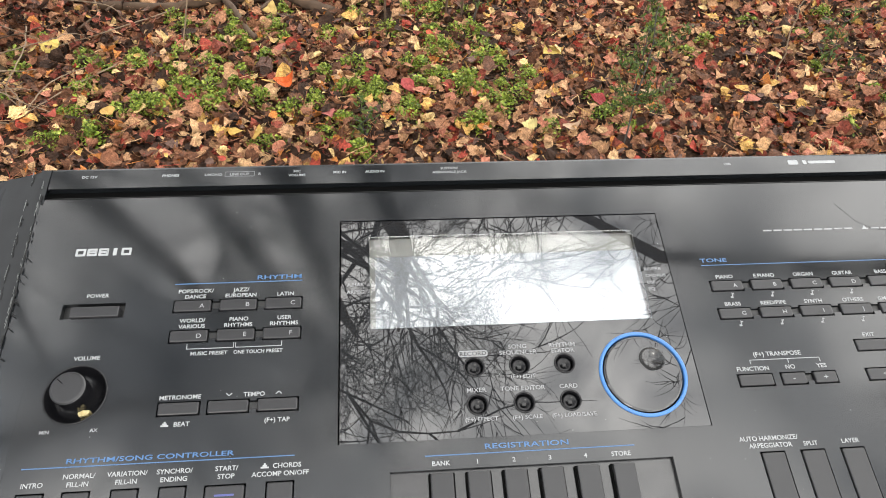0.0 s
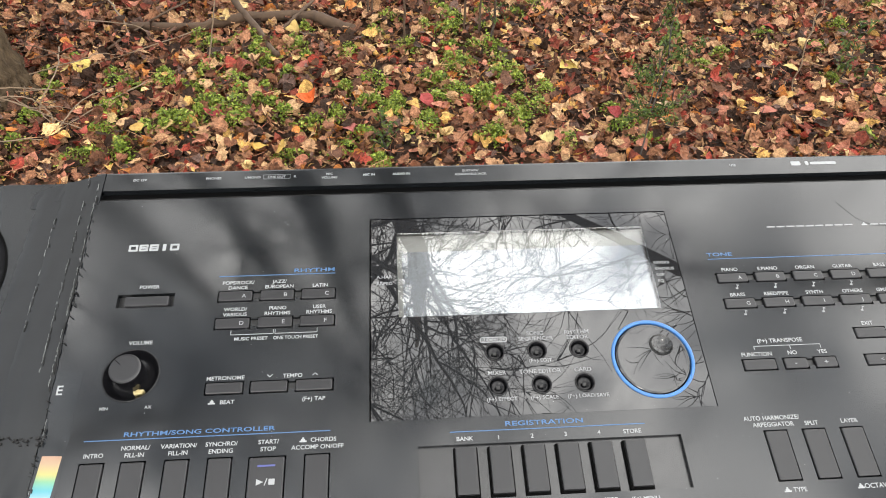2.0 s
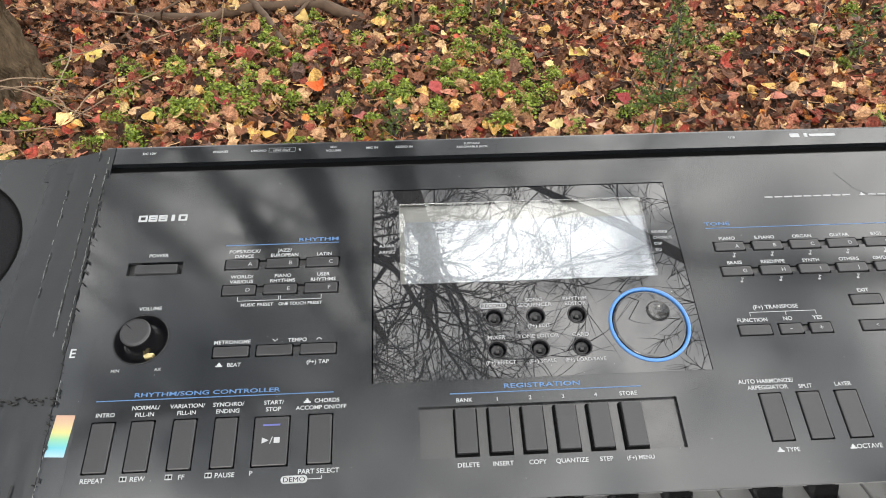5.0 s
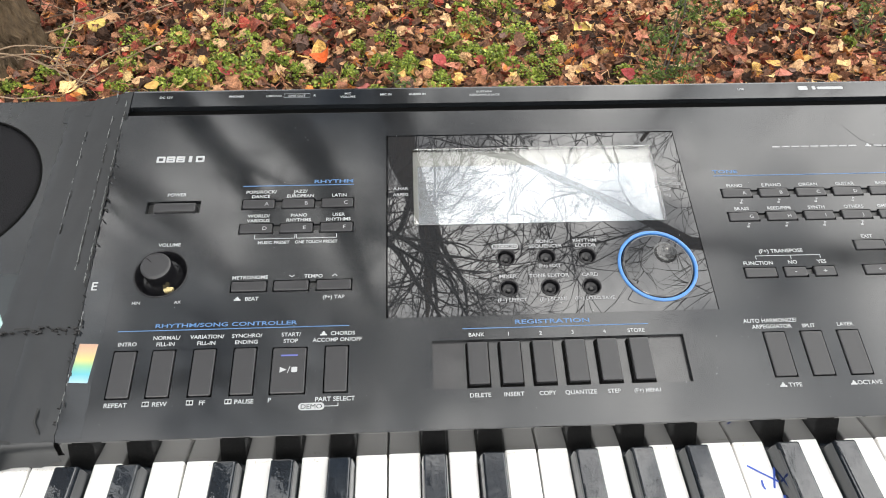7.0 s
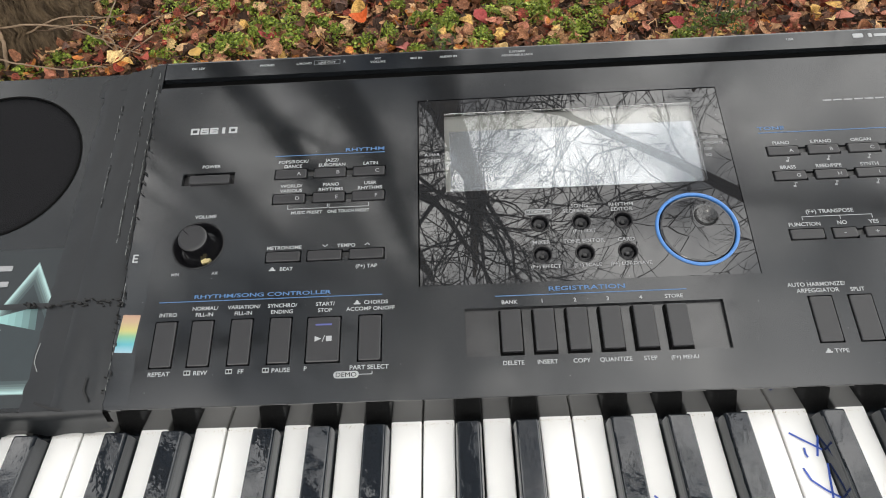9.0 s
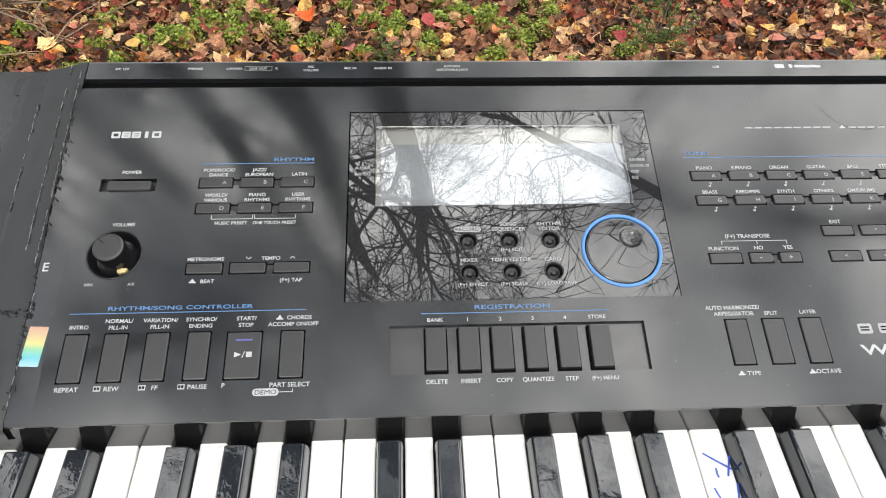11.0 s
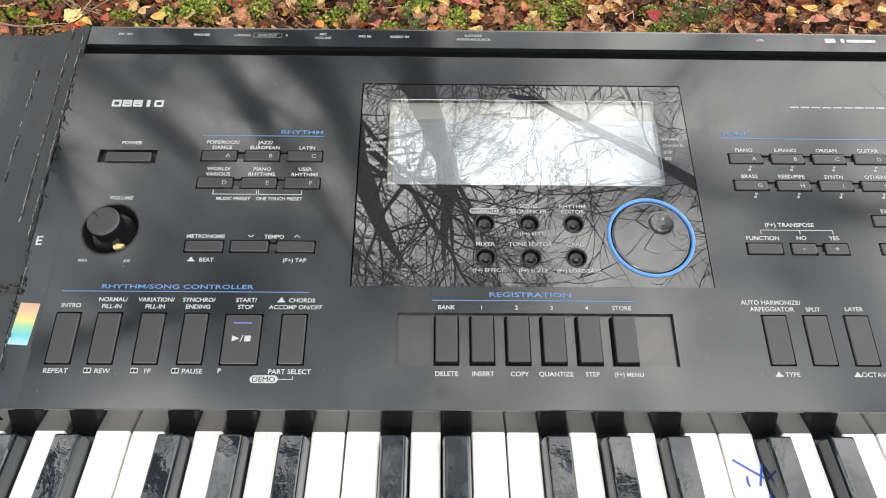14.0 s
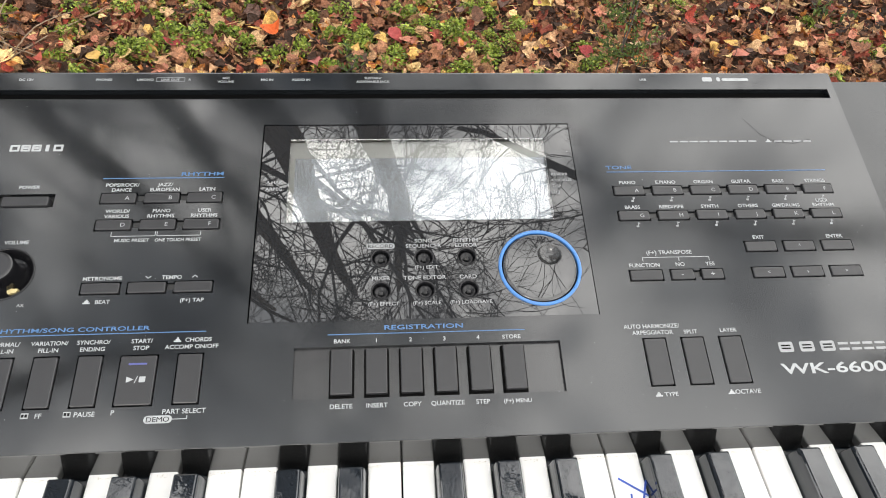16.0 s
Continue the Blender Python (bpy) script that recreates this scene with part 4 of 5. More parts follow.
# rainbow sticker, colours running down it
m = bpy.data.materials.new("rainbow_foil")
m.use_nodes = True
nt = m.node_tree
bs = nt.nodes["Principled BSDF"]
bs.inputs["Roughness"].default_value = 0.35
co = nt.nodes.new("ShaderNodeTexCoord")
sp = nt.nodes.new("ShaderNodeSeparateXYZ")
rp = nt.nodes.new("ShaderNodeValToRGB")
els = rp.color_ramp.elements
els[0].position, els[0].color = 0.0, (0.24, 0.36, 0.43, 1)
els[1].position, els[1].color = 1.0, (0.33, 0.20, 0.14, 1)
for p, c in ((0.22, (0.08, 0.30, 0.35)), (0.42, (0.16, 0.33, 0.20)), (0.58, (0.38, 0.35, 0.13)), (0.80, (0.36, 0.26, 0.16))):
    els.new(p).color = (*c, 1)
nt.links.new(co.outputs["Generated"], sp.inputs["Vector"])
nt.links.new(sp.outputs["Y"], rp.inputs["Fac"])
nt.links.new(rp.outputs["Color"], bs.inputs["Base Color"])
ob = part("rainbow_sticker", slab(-0.1482, -0.1394, -0.0285, -0.0090, 0.0, 0.0003, 0.0003, 0.00005), m, board, "small faded rainbow foil sticker")
ob.matrix_basis = Matrix.Translation((-0.1438, -0.0200, 0)) @ Matrix.Rotation(radians(-3), 4, "Z") @ Matrix.Translation((0.1438, 0.019, 0))

# dark sticker with a glass prism on the speaker end
part("prism_sticker", slab(-0.300, -0.1700, -0.0545, 0.0300, -0.0016, -0.0009, 0.001, 0.0001), M_STICK, board, "dark sticker showing a glowing glass prism")
zs = -0.00085
TRI = ((-0.1984, 0.0222), (-0.2377, -0.0480), (-0.1599, -0.0480))
IN = (-0.1986, -0.0240)


def shade(a, b, s):
    return tuple(p + (q - p) * s for p, q in zip(a, b))


GLOW, DIM = (0.30, 0.44, 0.43), (0.018, 0.026, 0.029)
for k, (inset, s) in enumerate(((0.0, 0.55), (0.018, 0.0), (0.045, 0.12), (0.065, 0.35), (0.09, 0.55), (0.12, 0.72), (0.16, 0.84), (0.21, 0.93), (0.28, 1.0))):
    bm = bmesh.new()
    bm.faces.new([bm.verts.new((*shade(p, IN, inset), zs)) for p in TRI])
    part("prism_face", bm, material("prism_glow", shade(GLOW, DIM, s), 0.4, vary=0.12, scale=120), board)
    zs += 0.00003
for k in range(7):
    s0, s1 = k / 7, (k + 1) / 7
    bm = bmesh.new()
    quad = [(*shade((-0.2177, -0.0094), (-0.1930, -0.0029), s), zs) for s in (s0, s1)] + [(*shade((-0.2177, -0.0098), (-0.1915, -0.0157), s), zs) for s in (s1, s0)]
    bm.faces.new([bm.verts.new(p) for p in quad])
    part("prism_beam", bm, material("beam_glow", shade((0.22, 0.40, 0.39), DIM, (s0 ** 1.6) * 1.0), 0.4, vary=0.1, scale=120), board)
ribbon("light_ray", [(-0.299, -0.0342), (-0.2177, -0.0096)], 0.0012, material("pale_orange_print", (0.44, 0.38, 0.26), 0.45), board, zs + 0.00003)
for pts in ([(-0.1864, -0.0230), (-0.1872, -0.0290), (-0.1871, -0.0329), (-0.1847, -0.0373)], [(-0.2140, -0.0420), (-0.2105, -0.0410), (-0.2075, -0.0375)], [(-0.2120, -0.0165), (-0.2090, -0.0150)]):
    ribbon("sticker_scratch", pts, 0.0004, M_GLUE, board, 0.0003 if pts[0][0] > -0.19 else zs + 0.00006)
for pts in ([(-0.1588, -0.0415), (-0.1592, -0.0479), (-0.1559, -0.0532)], [(-0.1818, -0.0528), (-0.1745, -0.0556), (-0.1674, -0.0569)], [(-0.1800, -0.0020), (-0.1740, -0.0016), (-0.1700, -0.0030)]):
    ribbon("tape_tear", pts, 0.0010, M_TORN, board, 0.0016)
bars("sticker_lettering", [(-0.2300, -0.2120, y, y + 0.0030) for y in (0.0175, 0.0085)], M_FAINT, board, -0.0007, 0.0002, 0.0004)

# dust and scratches
rg = random.Random(11)
bm = bmesh.new()
for _ in range(130):
    x, y = rg.uniform(X0 + 0.01, X1 - 0.005), rg.uniform(Y0 + 0.004, Y1 - 0.02)
    s = rg.uniform(0.00008, 0.00022)
    bm.faces.new([bm.verts.new((x + s * math.cos(a), y + s * math.sin(a), 0.0002)) for a in (0.3, 1.9, 3.4, 5.0)])
tagged(part("dust_specks", bm, M_GLUE, board, "pale dust specks"), kind="stuff")
ribbon("hair_scratch", [(0.270, 0.118), (0.278, 0.106), (0.286, 0.101), (0.296, 0.100), (0.306, 0.103)], 0.00014, M_GAP, board)

# ---- stand below ----
stand = new("keyboard_stand")
stand.matrix_basis = pose(CX, -0.03, 0)
tagged(stand, "black folding steel stand under the keyboard", "keyboard stand")
for sgn in (-1, 1):
    for k in (-1, 1):
        bm = bmesh.new()
        x = sgn * 0.36
        top = LIFT + 0.17 * k * math.sin(radians(TILT)) - 0.075 + (0.0 if k > 0 else 0.005)
        tube(bm, [(x, -0.28 * k, 0.015), (x, 0.0, top / 2), (x, 0.15 * k, top - 0.02)], [0.014] * 3, 10)
        part("leg", bm, M_STAND, stand)
for k in (-1, 1):
    bm = bmesh.new()
    tube(bm, [(-0.42, -0.28 * k, 0.014), (0.42, -0.28 * k, 0.014)], [0.014] * 2, 10)
    part("foot_bar", bm, M_STAND, stand)
    bm = bmesh.new()
    top = LIFT + 0.15 * k * math.sin(radians(TILT)) - 0.09
    tube(bm, [(-0.42, 0.15 * k, top), (0.42, 0.15 * k, top)], [0.014] * 2, 10)
    part("rest_bar", bm, M_STAND, stand)


# ---- trees ----
def wander(rng, p, d, length, n, bend, lift, bow=Vector((0, 0, 0))):
    pts, p, d = [Vector(p)], Vector(p), Vector(d).normalized()
    for _ in range(n):
        d = (d + Vector((rng.gauss(0, bend), rng.gauss(0, bend), rng.gauss(0, bend) + lift)) + bow).normalized()
        p = p + d * (length / n)
        pts.append(p.copy())
    return pts


def limb(bm, rng, p, d, length, r, level, top):
    n = (8, 7, 6, 6)[level]
    bow = Vector((rng.gauss(0, 1), rng.gauss(0, 1), rng.gauss(0, 1))) * (0.04, 0.07, 0.10, 0.12)[level]
    pts = wander(rng, p, d, length, n, (0.16, 0.15, 0.10, 0.10)[level], (0.04, -0.02, -0.03, -0.03)[level], bow)
    # no limb hangs low
    pts = [Vector((q.x, q.y, q.z if q.z > 4.2 else pts[0].z + abs(q.z - pts[0].z))) for q in pts]
    tube(bm, pts, [r * (1 - 0.8 * i / n) for i in range(n + 1)], (7, 5, 4, 3)[level])
    if level >= top:
        return
    for k in range((6, 4, 4, 0)[level]):
        i = rng.randrange(1, n + 1) if level < 2 else rng.randrange(1, n - 1)
        a = (pts[i] - pts[i - 1]).normalized()
        side = a.cross(Vector((rng.gauss(0, 1), rng.gauss(0, 1), rng.gauss(0, 1)))).normalized()
        limb(bm, rng, pts[i], a * (rng.uniform(0.5, 1.2), rng.uniform(0.8, 1.7), rng.uniform(1.1, 2.6))[level] + side, length * (rng.uniform(0.4, 0.65) if level < 2 else rng.uniform(0.5, 0.9)), max(r * (1 - 0.8 * i / n) * rng.uniform(0.35, 0.55), 0.0046), level + 1, top)


def bare_tree(path, radii, seed, label, limbs=11, first=0.34, spread=2.9, aim=(0.3, 1.0), bark=None, ridged=False):
    """A leafless tree: a trunk along path, with limbs, branches and twigs."""
    rg = random.Random(seed)
    tree = new("bare_tree")
    tree.matrix_basis = pose(*path[0])
    tagged(tree, label, "tree", group="bare trees")
    o = Vector(path[0])
    pts, rad = [], []
    for (a, b), (ra, rb) in zip(zip(path, path[1:]), zip(radii, radii[1:])):
        for s in range(5):
            q = Vector(a).lerp(Vector(b), s / 5) - o
            pts.append(q + Vector((rg.gauss(0, 0.012), rg.gauss(0, 0.012), 0)))
            rad.append(ra + (rb - ra) * s / 5)
    pts.append(Vector(path[-1]) - o)
    rad.append(radii[-1])
    bm = bmesh.new()
    sides = 240 if ridged else 24
    loops, z = [], pts[0].z
    while z < pts[-1].z:
        i = max(k for k in range(len(pts) - 1) if pts[k].z <= z + 1e-6)
        s = (z - pts[i].z) / max(pts[i + 1].z - pts[i].z, 1e-6)
        c, r = pts[i].lerp(pts[i + 1], s), rad[i] + (rad[i + 1] - rad[i]) * s
        ring = []
        for k in range(sides):
            a = math.tau * k / sides
            u, v = math.cos(a), math.sin(a)
            warp = 0.9 * noise.noise((u * 3, v * 3, z * 9 + seed))
            f = 24.0 if ridged else 6.5
            ridge = 1 - abs(noise.noise((u * f + warp, v * f - warp, z * (5.0 if ridged else 2.2) + seed))) * 2.6
            swell = noise.noise((u * 1.1, v * 1.1, z * 0.9 + seed))
            rr = r * (1 + 0.13 * swell * (1.6 if z < 0.3 else 0.6)) + (0.011 * ridge if ridged else 0.004 * ridge)
            if ridged and z < 0.16:
                rr *= 1 - 0.22 * max(0.0, -0.25 * u - v - 0.25) * min(1.0, (0.16 - z) / 0.07)
            ring.append((c.x + u * rr, c.y + v * rr, z))
        loops.append(ring)
        z += (0.013 if z < 0.6 else 0.25) if ridged else 0.3
    rings(bm, loops)
    part("trunk", bm, bark or M_BARK, tree, "", True)
    bm = bmesh.new()
    n = len(pts)
    for k in range(limbs):
        i = int(n * (first + (0.97 - first) * k / limbs))
        a = rg.uniform(0, math.tau) if k % 3 == 0 else math.atan2(aim[1] - path[0][1], aim[0] - path[0][0]) + rg.gauss(0, 0.8)
        limb(bm, rg, pts[i], (math.cos(a), math.sin(a), rg.uniform(0.3, 1.0)), spread * rg.uniform(0.6, 1.1), rad[i] * rg.uniform(0.16, 0.34), 0, 3)
    part("crown", bm, M_BRANCH, tree, "leafless crown of fine crossing twigs")
    return tree


bare_tree([(-1.12, 1.44, -0.08), (-1.12, 1.445, 0.03), (-1.125, 1.46, 0.12), (-1.125, 1.485, 0.35), (-1.05, 1.68, 2.0), (-0.66, 1.93, 5.0), (-0.66, 1.93, 7.7), (-0.5, 1.95, 11.5)], [0.25, 0.180, 0.142, 0.132, 0.135, 0.115, 0.09, 0.03], 21, "leaning grey-barked bare tree with a flared foot", 9, 0.42, 3.2, ridged=True)
bare_tree([(-0.3, 3.1, -0.1), (-0.25, 2.8, 3.0), (-0.1, 2.62, 6.4), (0.06, 2.6, 7.6), (0.22, 2.6, 8.7), (0.2, 2.5, 14.0)], [0.19, 0.16, 0.135, 0.125, 0.11, 0.03], 22, "tall bare tree standing among fallen leaves", 13, 0.45, 3.0)
bare_tree([(-2.0, 2.6, -0.1), (-1.75, 2.35, 2.5), (-1.43, 2.1, 5.0), (-1.27, 2.0, 7.5), (-1.13, 1.93, 11.0)], [0.16, 0.13, 0.10, 0.075, 0.03], 24, "slender leaning bare tree among fallen leaves", 10, 0.42, 2.4, (-2.0, 1.5))
# unseen tree added on the left to darken the sky mirrored in the panel
bare_tree([(-2.7, -0.4, -0.1), (-2.6, -0.2, 3.0), (-2.2, 0.5, 6.0), (-1.7, 1.0, 9.5), (-1.4, 1.2, 13.0)], [0.16, 0.10, 0.065, 0.04, 0.02], 25, "crooked bare tree, unseen, added to darken the mirrored sky", 4, 0.35, 2.2, (-1.6, 1.4))
bare_tree([(3.5, 0.2, -0.1), (3.4, 0.5, 2.5), (3.0, 1.05, 4.6), (2.30, 1.58, 6.0), (1.80, 2.10, 6.25), (1.10, 2.52, 6.35), (0.7, 2.9, 6.9)], [0.17, 0.13, 0.085, 0.052, 0.042, 0.032, 0.02], 26, "bare tree with one long arching limb", 9, 0.45, 2.0, (1.2, 2.2))
# unseen tree added to cover a bright sky patch in the panel's reflection
bare_tree([(-2.9, 2.3, -0.1), (-2.5, 2.1, 2.5), (-1.9, 1.75, 5.2), (-1.75, 1.6, 7.5), (-1.5, 1.5, 10.0)], [0.15, 0.12, 0.09, 0.06, 0.02], 27, "slim bare tree, unseen, added to cover a bright sky patch", 4, 0.42, 2.4, (-1.8, 1.6))
# unseen trees added all round, closing the place and dimming light from low sky
t3 = bare_tree([(4.3, 5.2, -0.1), (4.2, 5.1, 3.0), (4.1, 5.0, 6.0), (3.9, 4.9, 11.0)], [0.18, 0.15, 0.11, 0.03], 23, "slender bare tree, unseen, added to close the place and dim low sky", 7)
for x, y, a in ((-4.5, 4.5, 40), (5.6, -3.5, 140), (-4.2, -4.6, 250), (0.8, 8.5, 300), (8.0, 1.0, 20), (-8.0, 0.0, 80), (1.5, -8.0, 170), (-7.5, 8.0, 210), (8.5, 9.0, 330)):
    copy_thing(t3, pose(x, y, -0.1, 0, 0, a))

# ---- twigs and branches on the ground ----
def stick(name, pts, r0, r1, label, mat=M_TWIG, sides=7, seed=0, rough=1.0):
    rg = random.Random(seed)
    bm = bmesh.new()
    line = []
    for i, (a, b) in enumerate(zip(pts, pts[1:])):
        before, after = pts[max(i - 1, 0)], pts[min(i + 2, len(pts) - 1)]
        for s in range(5):
            u = s / 5
            q = Vector([0.5 * (2 * p1 + (p2 - p0) * u + (2 * p0 - 5 * p1 + 4 * p2 - p3) * u * u + (3 * p1 - p0 - 3 * p2 + p3) * u ** 3) for p0, p1, p2, p3 in zip(before, a, b, after)])
            line.append(q + rough * Vector((rg.gauss(0, 0.004), rg.gauss(0, 0.004), rg.gauss(0, 0.002))))
    line.append(Vector(pts[-1]))
    o = line[0].copy()
    tube(bm, [p - o for p in line], [r0 + (r1 - r0) * i / (len(line) - 1) for i in range(len(line))], sides, 0.08, rg)
    ob = part(name, bm, mat, None, "", True)
    ob.matrix_basis = Matrix.Translation(o)
    return tagged(ob, label, name.replace("_", " "))


stick("fallen_branch", [(-0.323, 1.618, 0.045), (-0.396, 1.757, 0.058), (-0.476, 1.91, 0.065), (-0.62, 2.2, 0.08)], 0.0085, 0.0115, "thin brown dead branch lying on the leaves", M_DEAD, seed=1, rough=0.5)
stick("fallen_branch", [(-0.122, 1.767, 0.044), (-0.19, 1.81, 0.052), (-0.263, 1.853, 0.052), (-0.466, 1.842, 0.05), (-0.584, 1.80, 0.045), (-0.82, 1.83, 0.035)], 0.020, 0.013, "thick brown dead branch lying on the leaves", M_DEAD, seed=2, rough=0.7)
stick("fallen_branch", [(-0.337, 1.74, 0.05), (-0.245, 1.91, 0.07), (-0.18, 2.02, 0.07), (-0.05, 2.22, 0.05)], 0.0055, 0.004, "slender brown dead branch lying on the leaves", M_DEAD, seed=3, rough=0.5)
stick("dead_twig", [(-0.82, 1.69, 0.03), (-0.72, 1.84, 0.05), (-0.61, 2.0, 0.05), (-0.5, 2.2, 0.03)], 0.0035, 0.003, "long thin dry twig on the fallen leaves", M_DEAD, seed=31, rough=0.4)
stick("dead_twig", [(-0.77, 1.755, 0.03), (-0.80, 1.83, 0.05), (-0.847, 1.91, 0.05), (-0.93, 2.07, 0.04)], 0.0034, 0.003, "curved thin dry twig on the fallen leaves", M_PALE_TWIG, seed=32, rough=0.4)
stick("dry_stem", [(-0.516, 1.573, 0.0), (-0.487, 1.585, 0.11), (-0.455, 1.60, 0.22), (-0.42, 1.62, 0.34)], 0.0021, 0.0014, "pale straight dry stem among leaves", M_PALE_TWIG, seed=4, rough=0.15)
for k, (x, y, h) in enumerate(((0.035, 1.684, 0.34), (-0.059, 1.829, 0.30), (-0.074, 1.87, 0.26), (0.218, 1.766, 0.30), (0.262, 1.755, 0.26), (0.302, 1.745, 0.30))):
    stick("dry_stem", [(x, y, 0.0), (x + 0.004, y + 0.01, h * 0.5), (x + 0.002 + 0.004 * k, y + 0.02, h)], 0.0042, 0.0024, "thin dark brown upright stem among leaves", M_DEAD, seed=40 + k, rough=0.35)
rg = random.Random(77)
for k in range(9):
    x, y = rg.uniform(-1.12, -0.90), rg.uniform(1.36, 1.62)
    pts = wander(rg, (x, y, rg.uniform(0.05, 0.10)), (rg.uniform(0.5, 1.0), rg.uniform(-0.9, 0.2), 0.0), rg.uniform(0.18, 0.34), 5, 0.28, -0.02)
    stick("dead_twig", [(p.x, p.y, max(p.z, 0.03)) for p in pts], 0.0018, 0.0009, "thin tangled twig beside the tree foot", M_TWIG if k % 2 else M_DEAD, 5, seed=60 + k, rough=0.3)
stick("dry_stem", [(1.10, 1.42, 0.0), (1.10, 1.45, 0.15), (1.12, 1.47, 0.28)], 0.0022, 0.0016, "thin dry upright stem among leaves", seed=6)
for k, pts in enumerate(([(-1.128, 1.342, 0.03), (-1.084, 1.333, 0.05), (-1.028, 1.318, 0.07), (-0.988, 1.313, 0.09), (-0.944, 1.323, 0.1), (-0.907, 1.343, 0.09), (-0.873, 1.383, 0.06)],
                         [(-1.173, 1.265, 0.06), (-1.093, 1.236, 0.06), (-1.047, 1.22, 0.055), (-0.984, 1.209, 0.05), (-0.914, 1.203, 0.045), (-0.865, 1.225, 0.035), (-0.827, 1.224, 0.03)],
                         [(-1.167, 1.283, 0.1), (-1.08, 1.292, 0.1), (-1.02, 1.3, 0.1), (-0.966, 1.31, 0.09), (-0.938, 1.327, 0.07), (-0.893, 1.321, 0.055), (-0.846, 1.309, 0.04), (-0.804, 1.284, 0.035), (-0.746, 1.262, 0.025)],
                         [(-1.103, 1.258, 0.0), (-1.085, 1.276, 0.06), (-1.083, 1.288, 0.1), (-1.063, 1.281, 0.148)],
                         [(-0.817, 1.259, 0.02), (-0.792, 1.292, 0.035), (-0.777, 1.341, 0.04), (-0.756, 1.407, 0.03), (-0.715, 1.466, 0.02)],
                         [(-0.93, 1.662, 0.03), (-0.884, 1.537, 0.05), (-0.859, 1.433, 0.06), (-0.864, 1.37, 0.05), (-0.87, 1.337, 0.03), (-0.832, 1.299, 0.02)],
                         [(-0.984, 1.324, 0.07), (-0.907, 1.309, 0.09), (-0.872, 1.317, 0.08), (-0.854, 1.329, 0.05), (-0.833, 1.313, 0.03), (-0.823, 1.279, 0.02)],
                         [(-0.646, 1.466, 0.02), (-0.736, 1.332, 0.03), (-0.842, 1.231, 0.02)],
                         [(-0.538, 1.809, 0.02), (-0.678, 1.662, 0.03), (-0.842, 1.564, 0.02)],
                         [(-0.93, 1.858, 0.02), (-0.732, 1.726, 0.06), (-0.705, 1.74, 0.02)])):
    stick("dead_twig", [(x, y, z + rise(x, y) + 0.012) for x, y, z in pts], (0.0029, 0.0026, 0.0026, 0.0052)[k] if k < 4 else 0.0019, 0.0012 if k != 3 else 0.0042, "thin pale dry twig bending over the tree foot" if k < 7 else "thin pale dry twig on the fallen leaves", M_PALE_TWIG, seed=10 + k, rough=0.2)

# ---- leaf litter ----
LITTER = ((0.0, (0.033, 0.016, 0.009)), (0.15, (0.110, 0.047, 0.024)), (0.26, (0.215, 0.092, 0.049)), (0.36, (0.118, 0.057, 0.035)), (0.44, (0.295, 0.138, 0.072)),
          (0.55, (0.390, 0.218, 0.112)), (0.64, (0.190, 0.046, 0.028)), (0.70, (0.420, 0.168, 0.105)), (0.76, (0.440, 0.165, 0.042)), (0.80, (0.520, 0.315, 0.095)),
          (0.83, (0.310, 0.053, 0.033)), (0.87, (0.500, 0.310, 0.160)), (0.93, (0.135, 0.080, 0.062)), (0.97, (0.610, 0.430, 0.190)))
M_LEAF = island_material("autumn_leaf", LITTER, 0.72, speck=0.42, scale=90, crinkle=0.9)
M_GREEN = island_material("fresh_green_leaf", ((0.0, (0.128, 0.178, 0.020)), (0.25, (0.188, 0.245, 0.030)), (0.45, (0.240, 0.292, 0.042)), (0.68, (0.072, 0.105, 0.015)), (0.88, (0.29, 0.325, 0.068))), 0.5, speck=0.25, scale=40)
M_PINE = island_material("dark_green_leaf", ((0.0, (0.042, 0.070, 0.012)), (0.5, (0.072, 0.105, 0.018)), (0.8, (0.12, 0.14, 0.030))), 0.65, speck=0.3, scale=60)


def leaf_shape(kind, rg):
    """Points of a leaf, 1 long, on x from its stalk: outline and midrib."""
    if kind == 0:
        half = [(0.0, 0.02), (0.10, 0.15), (0.22, 0.27), (0.36, 0.33), (0.52, 0.32), (0.68, 0.25), (0.84, 0.12), (1.0, 0.0)]
    elif kind == 1:
        half = [(0.0, 0.03), (0.08, 0.24), (0.20, 0.38), (0.34, 0.43), (0.50, 0.40), (0.66, 0.30), (0.84, 0.14), (1.0, 0.0)]
    elif kind == 2:
        half = [(0.0, 0.03), (0.08, 0.40), (0.22, 0.20), (0.36, 0.30), (0.46, 0.52), (0.60, 0.22), (0.78, 0.20), (1.0, 0.0)]
    else:
        half = [(0.0, 0.02), (0.05, 0.22), (0.13, 0.36), (0.19, 0.30), (0.28, 0.47), (0.35, 0.36), (0.46, 0.45), (0.54, 0.31), (0.66, 0.34), (0.74, 0.20), (0.86, 0.17), (1.0, 0.0)]
    return [(x, w * rg.uniform(0.78, 1.18)) for x, w in half]


